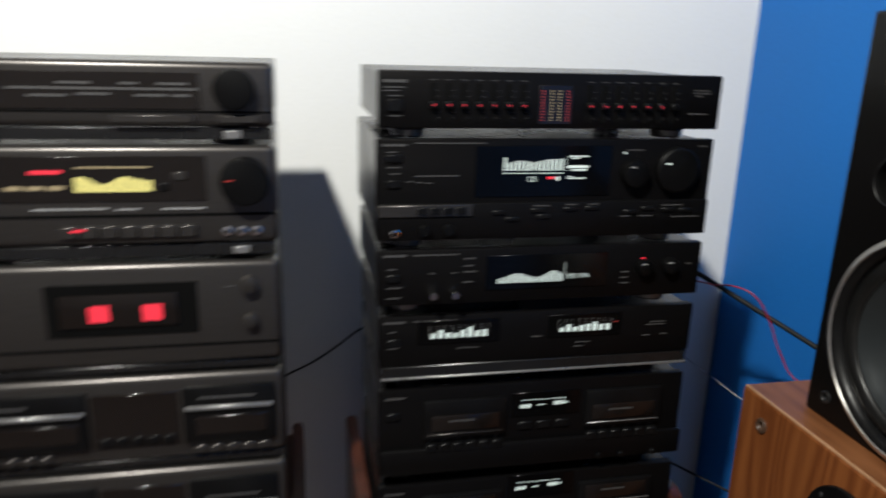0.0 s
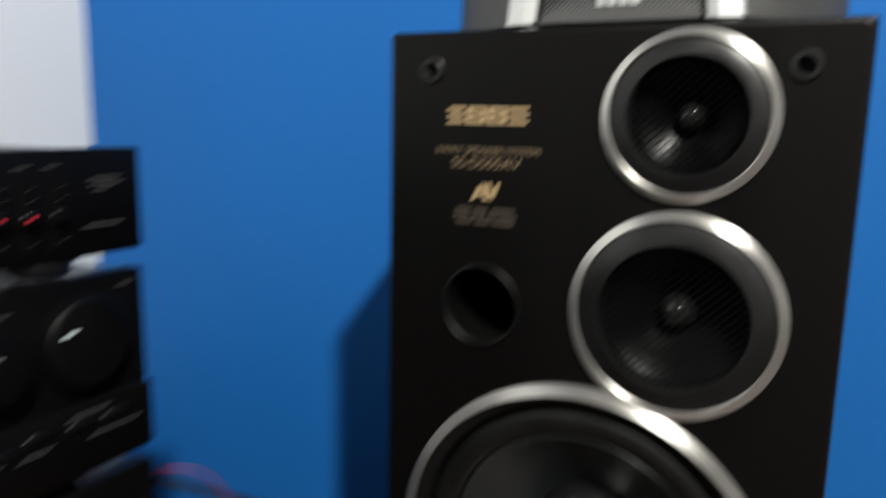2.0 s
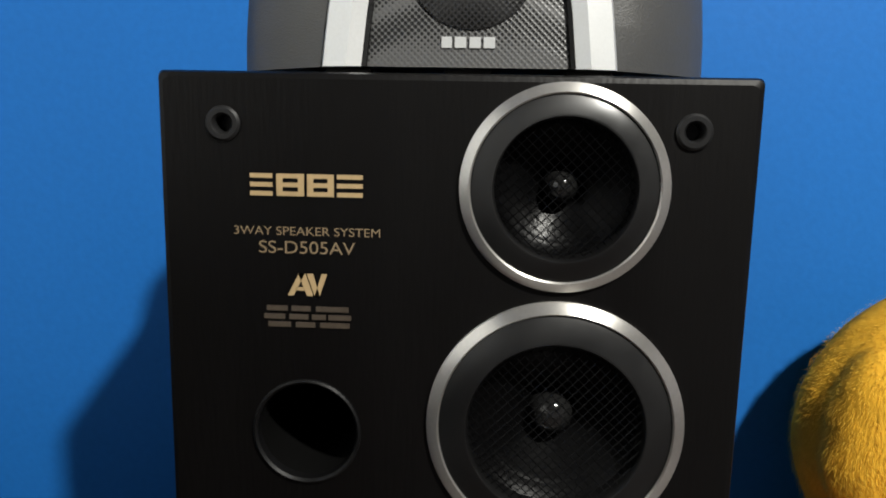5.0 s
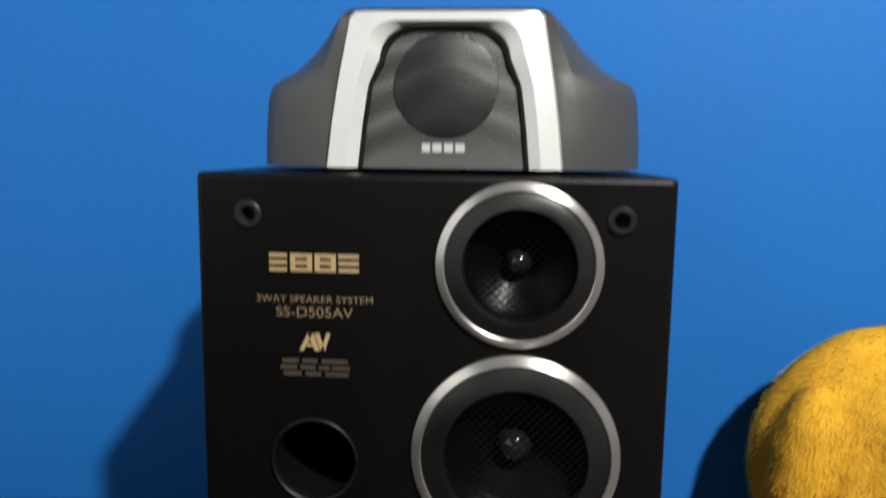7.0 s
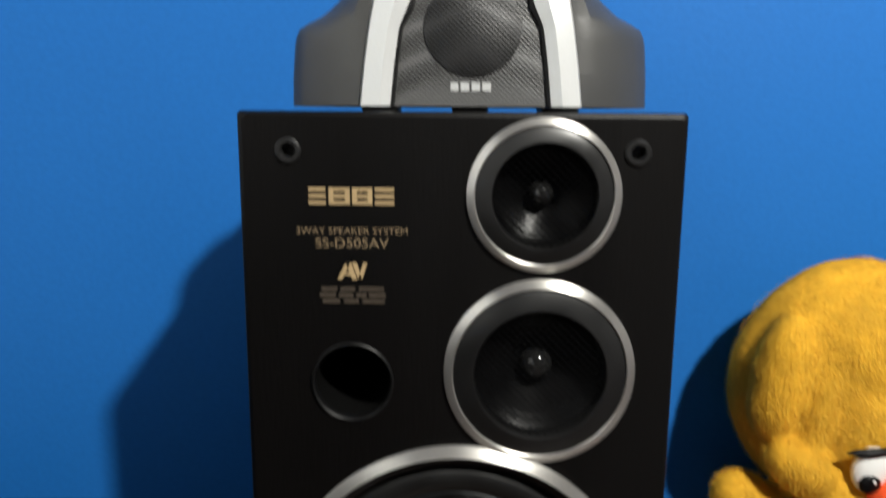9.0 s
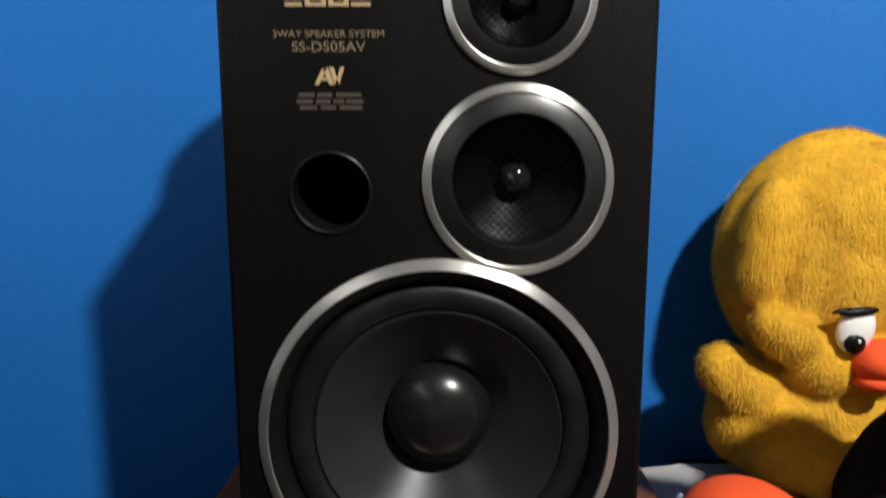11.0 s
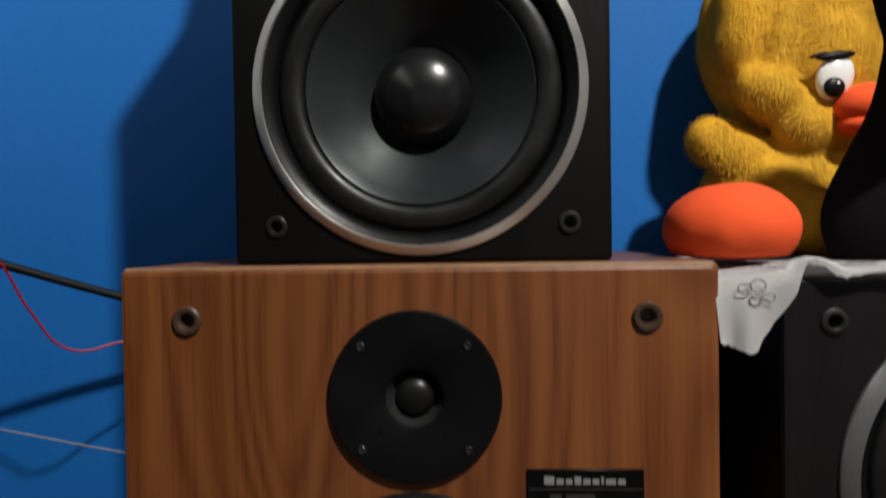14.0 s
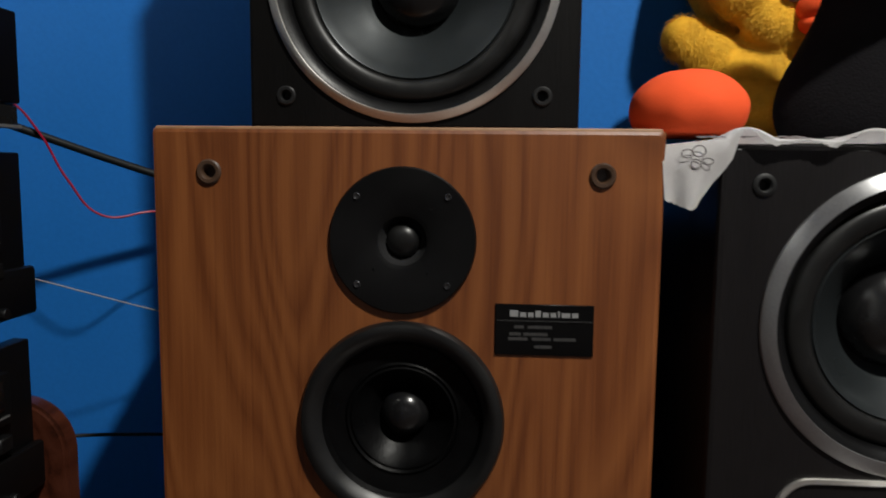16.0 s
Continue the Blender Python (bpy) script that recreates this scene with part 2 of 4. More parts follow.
def lathe(bm, prof, x=0.0, z=0.0, n=48):
    """Turns a profile of (radius, depth) about the axis that runs into the face at (x, z)."""
    rings = []
    for r, y in prof:
        if r < 1e-6:
            rings.append([bm.verts.new((x, y, z))])
        else:
            rings.append([bm.verts.new((x + r * math.cos(a), y, z + r * math.sin(a))) for a in (2 * math.pi * k / n for k in range(n))])
    for p, q in zip(rings, rings[1:]):
        for k in range(n):
            j = (k + 1) % n
            if len(p) == 1 and len(q) == 1:
                continue
            if len(p) == 1:
                bm.faces.new((p[0], q[k], q[j]))
            elif len(q) == 1:
                bm.faces.new((p[k], q[0], p[j]))
            else:
                bm.faces.new((p[k], q[k], q[j], p[j]))
    bmesh.ops.recalc_face_normals(bm, faces=bm.faces)
    return bm


def turned(prof, x=0.0, z=0.0, n=48):
    return lathe(bmesh.new(), prof, x, z, n)


def rrect(x0, x1, z0, z1, r, n=4):
    pts = []
    for cx, cz, a0 in ((x1 - r, z1 - r, 0), (x0 + r, z1 - r, 90), (x0 + r, z0 + r, 180), (x1 - r, z0 + r, 270)):
        pts += [(cx + r * math.cos(radians(a0 + 90 * k / n)), cz + r * math.sin(radians(a0 + 90 * k / n))) for k in range(n + 1)]
    return pts


def cabinet(w, h, d, b=0.003, holes=(), x0=None):
    """A closed box with eased edges, its front at depth 0 cut by round holes (x, z, radius)."""
    bm = bmesh.new()
    x0 = -w / 2 if x0 is None else x0
    x1 = x0 + w

    def loop(inset, y):
        return [bm.verts.new((x, y, z)) for x, z in rrect(x0 + inset, x1 - inset, inset, h - inset, b * 0.9)]
    loops = [loop(b, 0), loop(b * 0.3, b * 0.3), loop(0, b), loop(0, d - b), loop(b, d)]
    n = len(loops[0])
    for p, q in zip(loops, loops[1:]):
        for k in range(n):
            bm.faces.new((p[k], p[(k + 1) % n], q[(k + 1) % n], q[k]))
    bm.faces.new(loops[-1])
    edges = [bm.edges.get((loops[0][k], loops[0][(k + 1) % n])) for k in range(n)]
    for x, z, r in holes:
        ring = [bm.verts.new((x + r * math.cos(a), 0, z + r * math.sin(a))) for a in (2 * math.pi * k / 48 for k in range(48))]
        edges += [bm.edges.new((ring[k], ring[(k + 1) % 48])) for k in range(48)]
    if holes:
        bmesh.ops.triangle_fill(bm, use_beauty=True, edges=edges, normal=(0, -1, 0))
    else:
        bm.faces.new(loops[0][::-1])
    bmesh.ops.recalc_face_normals(bm, faces=bm.faces)
    return bm


def letters(text, x, z, width, y=-0.0004, height=None):
    """Printed words that face the front, centred at (x, z)."""
    c = bpy.data.curves.new("words", "FONT")
    c.body, c.align_x, c.align_y, c.size = text, "CENTER", "CENTER", 0.01
    ob = bpy.data.objects.new("words", c)
    me = bpy.data.meshes.new_from_object(ob)
    bm = bmesh.new()
    bm.from_mesh(me)
    bpy.data.objects.remove(ob), bpy.data.curves.remove(c), bpy.data.meshes.remove(me)
    xs, ys = [v.co.x for v in bm.verts], [v.co.y for v in bm.verts]
    kx = width / (max(xs) - min(xs))
    kz = height / (max(ys) - min(ys)) if height else kx
    mx, my = (max(xs) + min(xs)) / 2, (max(ys) + min(ys)) / 2
    for v in bm.verts:
        v.co = Vector((x + (v.co.x - mx) * kx, y, z + (v.co.y - my) * kz))
    return bm


def bars(rects, y=-0.0005, t=0.0003):
    """Thin raised bars (x0, x1, z0, z1) on the face."""
    bm = bmesh.new()
    for a, b, c, d in rects:
        box(bm, a, b, y - t, y, c, d)
    return bm


def tube(name, pts, r, material, label, category, n=10):
    """A cable through the points, smoothed."""
    c = bpy.data.curves.new(name, "CURVE")
    c.dimensions, c.bevel_depth, c.bevel_resolution, c.resolution_u = "3D", r, 3, n
    s = c.splines.new("BEZIER")
    s.bezier_points.add(len(pts) - 1)
    for q, p in zip(s.bezier_points, pts):
        q.co, q.handle_left_type, q.handle_right_type = p, "AUTO", "AUTO"
    ob = bpy.data.objects.new(name, c)
    me = bpy.data.meshes.new_from_object(ob)
    bpy.data.objects.remove(ob), bpy.data.curves.remove(c)
    me.name = name
    me.materials.clear()
    me.materials.append(material)
    me.polygons.foreach_set("use_smooth", [True] * len(me.polygons))
    return tagged(new(name, me), label, category)


# ---- the room ----
WX, WY, BX, BY, TOP = 1.03, 1.406, -3.4, -2.3, 2.80


def slab(name, a, b, material, label):
    return tagged(link(name, boxed(a[0], b[0], a[1], b[1], a[2], b[2]), material), label, "wall" if "wall" in name else name, kind="structure")


slab("wall_north", (BX - 0.12, WY, 0), (WX, WY + 0.12, TOP), WHITE, "white painted plaster wall behind the stereo stacks")
slab("wall_east", (WX, BY - 0.12, 0), (WX + 0.12, WY + 0.12, TOP), BLUE, "bright blue painted plaster wall behind the speakers")
# out of view: added to close the room, dull so that shadows stay deep
slab("wall_west", (BX - 0.12, BY, 0), (BX, WY, TOP), UNSEENGREY, "unseen plain wall added across the room, grey to limit bounced light")
slab("wall_south", (BX - 0.12, BY - 0.12, 0), (WX, BY, TOP), UNSEENGREY, "unseen plain wall added behind the viewer, grey to limit bounced light")
slab("ceiling", (BX - 0.12, BY - 0.12, TOP), (WX + 0.12, WY + 0.12, TOP + 0.1), CEILING, "unseen flat ceiling added to close the room, greyed to limit bounced light")
slab("floor", (BX - 0.12, BY - 0.12, -0.1), (WX + 0.12, WY + 0.12, 0), FLOORM, "unseen dark brown floor added to close the room")


# ---- loudspeakers ----
def peg_socket(parent, x, z, r, name="grille_socket", label="black plastic grille peg socket"):
    return part(name, turned([(r, 0.0), (r, -0.0012), (r * 0.86, -0.0022), (r * 0.62, -0.0022), (r * 0.5, -0.001), (r * 0.46, 0.008), (0, 0.008)], x, z, 28), SOCKET, parent, label)


def wire_mesh(x, z, r, pitch, wire, y, dome=0.0):
    """Two sets of crossed wires that fill a disc."""
    bm = bmesh.new()
    for sgn in (1, -1):
        u, v = Vector((math.cos(radians(45 * sgn)), 0, math.sin(radians(45 * sgn)))), Vector((-math.sin(radians(45 * sgn)), 0, math.cos(radians(45 * sgn))))
        k = -int(r / pitch)
        while k * pitch < r:
            o = k * pitch
            half = math.sqrt(max(r * r - o * o, 0))
            k += 1
            if half < pitch:
                continue
            n = 6
            prev = None
            for i in range(n + 1):
                s = -half + 2 * half * i / n
                rr = (s * s + o * o) / (r * r)
                c = Vector((x, y - dome * (1 - rr) - (0.0002 if sgn > 0 else 0), z)) + v * o + u * s
                cur = [bm.verts.new(c + d) for d in (v * wire, Vector((0, -wire, 0)), -v * wire)]
                if prev:
                    for j in range(2):
                        bm.faces.new((prev[j], prev[j + 1], cur[j + 1], cur[j]))
                prev = cur
    return bm


def small_driver(parent, name, x, z, R, r_in, r_mesh, label):
    """A cone driver behind wire mesh; a dark flare rises from a bevelled silver ring to the mesh."""
    d = part(name, turned([(r_mesh, 0.006), (r_mesh * 0.92, 0.009), (r_mesh * 0.84, 0.0105)], x, z, 56), PAPER, parent, label)
    part("trim_ring", turned([(R, 0.0), (R, -0.0022), (R - 0.0008, -0.0030), (r_in + 0.0008, -0.0050), (r_in, -0.0042)], x, z, 80), SILVER, d, "brushed silver ring")
    top = -0.0036 - 0.42 * (r_in - r_mesh - 0.0026)
    part("flare", turned([(r_in, -0.0042), (r_in - 0.0004, -0.0036), (r_mesh + 0.0022, top), (r_mesh + 0.0010, top), (r_mesh + 0.0002, top + 0.0012), (r_mesh, 0.006)], x, z, 80), SATIN, d, "satin dark grey flare")
    n = 11
    rib = [(r_mesh * (0.84 - 0.56 * k / n), 0.0105 + 0.011 * k / n + (0.0005 if k % 2 else 0.0)) for k in range(n + 1)]
    part("cone", turned(rib, x, z, 56), PAPER, d, "dark ribbed paper cone")
    part("dust_dome", turned([(r_mesh * 0.28, 0.0215), (r_mesh * 0.25, 0.0150), (r_mesh * 0.19, 0.0110), (r_mesh * 0.10, 0.0088), (0, 0.0082)], x, z, 32), DOME, d, "glossy black dust dome")
    part("wire_mesh", wire_mesh(x, z, r_mesh, 0.0037, 0.00024, top + 0.0050, 0.0030), MESHM, d, "black diagonal wire mesh")
    return d


def woofer(parent, x, z, R, r_ring, r_cone, r_cap, label, depth=0.045, ring=None):
    w = part("woofer", turned([(r_ring, -0.004), (r_ring - 0.0062, -0.0012), (r_ring - 0.0085, 0.003), (r_ring - 0.0105, 0.008)], x, z, 96), BLACKPL, parent, label)
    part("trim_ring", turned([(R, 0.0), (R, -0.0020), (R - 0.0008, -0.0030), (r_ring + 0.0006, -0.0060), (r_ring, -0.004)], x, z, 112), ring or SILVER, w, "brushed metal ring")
    a, b = r_ring - 0.0105, r_cone
    m, h = (a + b) / 2, (a - b) / 2
    roll = [(m + h * math.cos(k * math.pi / 12), 0.008 - 0.6 * h * math.sin(k * math.pi / 12)) for k in range(13)]
    part("surround", turned(roll, x, z, 96), RUBBER, w, "black rubber half-roll surround")
    cone = [(b, 0.008), (b - 0.0015, 0.0065), (b - 0.003, 0.0075)]
    cone += [(b - 0.003 + (r_cap * 0.95 - b + 0.003) * k / 8, 0.0075 + (depth - 0.0075) * (k / 8) ** 0.93) for k in range(1, 9)]
    part("cone", turned(cone, x, z, 96), CONE, w, "smooth graphite-grey cone")
    y1 = 0.0075 + (depth - 0.0075) * 0.9
    part("dust_cap", turned([(r_cap * 1.02, y1 + 0.001), (r_cap, y1 - 0.001)] + [(r_cap * math.cos(radians(a)), y1 - 0.001 - 0.62 * r_cap * math.sin(radians(a))) for a in range(10, 90, 10)] + [(0, y1 - 0.001 - 0.62 * r_cap)], x, z, 64), CAP, w, "domed glossy black dust cap")
    return w


def three_way_speaker(m):
    s = thing("bookshelf_speaker", m, "black ash three-way speaker with silver rings on walnut speaker", "speaker")
    W, H, D = 0.286, 0.482, 0.27
    tw, md, wf, pt = (0.0528, 0.4293, 0.0496), (0.0530, 0.3112, 0.0636), (-0.0002, 0.1320, 0.1265), (-0.0715, 0.3030, 0.0270)
    part("body", cabinet(W, H, D, 0.0035, [(tw[0], tw[1], 0.044), (md[0], md[1], 0.0575), (wf[0], wf[1], 0.120), pt] + [(x, z, 0.0060) for x in (-0.1105, 0.1115) for z in (0.0285, 0.4570)]), VINYL, s, smooth=15)
    small_driver(s, "tweeter", *tw, 0.0442, 0.0330, "cone tweeter under black wire mesh")
    small_driver(s, "midrange", *md, 0.0574, 0.0430, "cone midrange under black wire mesh")
    woofer(s, *wf, 0.1188, 0.0890, 0.0392, "large graphite-grey bass driver")
    p = part("bass_port", turned([(0.0277, 0), (0.0277, -0.0015), (0.0266, -0.0022), (0.0254, -0.001), (0.0250, 0.004)], pt[0], pt[1], 56), BLACKPL, s, "glossy black port rim")
    part("port_tube", turned([(0.0250, 0.004), (0.0250, 0.12), (0, 0.12)], pt[0], pt[1], 40), DARK, p)
    for x in (-0.1105, 0.1115):
        for z in (0.0285, 0.4570):
            peg_socket(s, x, z, 0.0085)
    # printed marks: a plain wordmark of four shapes, then the words
    x, z, h = -0.0705, 0.4283, 0.0054
    for k, (a, b) in enumerate(((-0.0275, -0.0165), (-0.0145, -0.0010), (0.0005, 0.0135), (0.0150, 0.0275))):
        logo = bmesh.new()
        for c, d in ((h - 0.0022, h), (-0.0011, 0.0011), (-h, -h + 0.0022)):
            box(logo, x + a, x + b, -0.0008, -0.0004, z + c, z + d)
        if k in (1, 2):
            for q in (a, b - 0.003):
                box(logo, x + q, x + q + 0.003, -0.0009, -0.0005, z - h + 0.001, z + h - 0.001)
        part("printed_mark", logo, GOLD, s, "plain gold printed mark")
    part("inscription", letters("3WAY SPEAKER SYSTEM", x, 0.4058, 0.072, height=0.0042), FAINT, s, "faded gold printed words")
    part("inscription", letters("SS-D505AV", x, 0.3978, 0.0475, height=0.0062), FAINT, s, "faded gold printed words")
    em = bmesh.new()
    for pts in (((-0.0098, -0.0056), (-0.0068, -0.0056), (-0.0012, 0.0056), (-0.0042, 0.0056)), ((-0.0046, 0.0056), (-0.0008, 0.0056), (0.0030, -0.0056), (-0.0002, -0.0056)),
                ((-0.0062, -0.0030), (-0.0014, -0.0030), (-0.0014, -0.0012), (-0.0052, -0.0012)),
                ((-0.0002, 0.0056), (0.0030, 0.0056), (0.0062, -0.0056), (0.0036, -0.0056)), ((0.0072, 0.0056), (0.0100, 0.0056), (0.0062, -0.0056), (0.0036, -0.0056))):
        em.faces.new([em.verts.new((x + a, -0.0006, 0.3793 + b)) for a, b in pts])
    part("emblem", em, GOLD, s, "small gold printed letters")
    for z, words in ((0.3672, ((-0.0205, -0.0100), (-0.0080, 0.0016), (0.0042, 0.0205))), (0.3630, ((-0.0218, -0.0112), (-0.0092, 0.0004), (0.0022, 0.0092), (0.0104, 0.0218))), (0.3590, ((-0.0198, -0.0084), (-0.0060, 0.0038), (0.0062, 0.0210)))):
        for a, b in words:
            part("printed_word", bars([(x + a, x + b, z - 0.0013, z + 0.0013)]), DIMGOLD, s, "tiny worn gold print")
    return s


def walnut_speaker(m):
    s = thing("floor_speaker", m, "walnut veneer floor speaker with black dome tweeter and brown peg sockets", "speaker")
    W, H, D = 0.423, 0.836, 0.30
    tz, mz = 0.7435, 0.589
    part("body", cabinet(W, H - 0.0008, D, 0.004, [(0, mz, 0.072), (0, tz, 0.024)] + [(x, 0.7985, 0.0070) for x in (-0.1625, 0.1620)]), WALNUT, s, smooth=15)
    top = bmesh.new()
    box(top, -W / 2 + 0.0042, W / 2 - 0.0042, 0.0042, D - 0.004, H - 0.003, H)
    part("top_panel", top, WALNUTTOP, s, "walnut top, grain running back")
    part("front_edge", boxed(-W / 2 + 0.003, W / 2 - 0.003, 0.0012, 0.0052, H - 0.0040, H + 0.0004, 0.0014, 2), WORNEDGE, s, "worn pale front edge of the top")
    t = part("tweeter", turned([(0.0612, 0.0), (0.0612, -0.003), (0.0600, -0.0045), (0.0250, -0.0040), (0.0205, -0.0025)], 0, tz, 72), BLACKPL, s, "round black tweeter plate")
    part("horn", turned([(0.0205, -0.0025), (0.0185, 0.002), (0.0150, 0.0075), (0.0142, 0.0080)], 0, tz, 48), HORN, t, "shallow glossy throat")
    part("dome", turned([(0.0146, 0.008), (0.0132, 0.0035), (0.0102, 0.0004), (0.006, -0.0014), (0, -0.0020)], 0, tz, 40), RUBBER, t, "soft black dome")
    for sx in (-1, 1):
        for sz in (-1, 1):
            part("screw", turned([(0.0030, -0.0044), (0.0030, -0.0052), (0.0024, -0.0058), (0.0012, -0.0052), (0, -0.0052)], 0.0375 * sx, tz + 0.0365 * sz, 16), STEEL, t)
    for sx, sz in ((-0.5, -0.5), (0.5, 0.55), (0.45, -0.55)):
        part("rivet", turned([(0.0012, -0.0042), (0.0012, -0.0047), (0, -0.0049)], 0.047 * sx, tz + 0.047 * sz, 10), BLACKPL, t)
    w = part("midrange", turned([(0.0870, 0), (0.0870, -0.004), (0.0850, -0.0085), (0.0805, -0.0100), (0.0755, -0.0085), (0.0690, -0.0005)], 0, mz, 80), SATIN, s, "black cone driver in a rounded dark ring")
    part("basket_step", turned([(0.0690, -0.0005), (0.0660, 0.004), (0.0500, 0.007), (0.0480, 0.005), (0.0462, 0.007)], 0, mz, 72), PAPER, w, "dark ridged surround")
    part("cone", turned([(0.0462, 0.007), (0.0440, 0.006), (0.0420, 0.009), (0.030, 0.021), (0.0185, 0.030)], 0, mz, 72), PAPER, w, "dark paper cone")
    part("dust_cap", turned([(0.0215, 0.0285), (0.0205, 0.0225), (0.0160, 0.0155), (0.009, 0.0118), (0, 0.0108)], 0, mz, 48), CAP, w, "black dust cap")
    for x in (-0.1625, 0.1620):
        for z in (0.7985,):
            k = part("grille_socket", turned([(0.0105, 0), (0.0105, -0.0015), (0.0092, -0.0028), (0.0066, -0.0026), (0.0050, -0.0005), (0.0046, 0.008), (0, 0.008)], x, z, 28), mat("brown_socket_plastic", (0.055, 0.030, 0.018), 0.4) if "brown_socket_plastic" not in bpy.data.materials else bpy.data.materials["brown_socket_plastic"], s, "dark brown plastic peg socket")
    pl = part("name_plate", boxed(0.0775, 0.1585, -0.0018, 0.0, 0.6525, 0.6955, 0.0006, 1), FACE, s, "black plate with silver marks")
    part("wordmark", bars([(0.0895 + 0.0, 0.0965, 0.6850, 0.6905), (0.0980, 0.1030, 0.6850, 0.6888), (0.1045, 0.1090, 0.6850, 0.6888), (0.1105, 0.1150, 0.6850, 0.6905), (0.1165, 0.1215, 0.6850, 0.6888), (0.1230, 0.1275, 0.6850, 0.6888), (0.1290, 0.1305, 0.6850, 0.6905), (0.1320, 0.1390, 0.6850, 0.6888), (0.1405, 0.1455, 0.6850, 0.6888)], -0.0020), GREYINK, pl, "plain silver mark")
    for z, a, b in ((0.6765, 0.0935, 0.1015), (0.6765, 0.1045, 0.1245), (0.6705, 0.0895, 0.0990), (0.6705, 0.1010, 0.1210), (0.6665, 0.0885, 0.1045), (0.6665, 0.1080, 0.1235), (0.6665, 0.1260, 0.1440), (0.6600, 0.1100, 0.1245)):
        part("printed_word", bars([(a, b, z - 0.0012, z + 0.0012)], -0.0020), FAINTINK, pl)
    pl.location.z = -0.0028
    part("rule", bars([(0.0790, 0.1570, 0.6815, 0.6819)], -0.0020), DIMINK, pl)
    return s


def charcoal_speaker(m):
    s = thing("floor_speaker", m, "charcoal black floor speaker with silver-ringed woofer under white cloth", "speaker")
    W, H, D = 0.325, 0.8255, 0.30
    wf = (0.004, 0.680, 0.1295)
    part("body", cabinet(W, H, D, 0.005, [(wf[0], wf[1], 0.124)] + [(x, 0.7925, 0.0065) for x in (-0.1275, 0.1275)]), GREYVINYL, s, smooth=15)
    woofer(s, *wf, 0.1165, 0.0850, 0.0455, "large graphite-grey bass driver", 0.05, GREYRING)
    for x in (-0.1275, 0.1275):
        peg_socket(s, x, 0.7925, 0.0095)
    loop = bmesh.new()
    o, i = rrect(-0.105, 0.105, 0.30, 0.548, 0.03, 8), rrect(-0.101, 0.101, 0.304, 0.544, 0.027, 8)
    vo, vi = [loop.verts.new((x, -0.003, z)) for x, z in o], [loop.verts.new((x, -0.003, z)) for x, z in i]
    vb = [loop.verts.new((x, 0.0, z)) for x, z in o]
    n = len(o)
    for k in range(n):
        j = (k + 1) % n
        loop.faces.new((vo[k], vo[j], vi[j], vi[k])), loop.faces.new((vb[k], vb[j], vo[j], vo[k]))
    bmesh.ops.recalc_face_normals(loop, faces=loop.faces)
    part("trim_frame", loop, SILVER, s, "thin silver rounded frame")
    return s


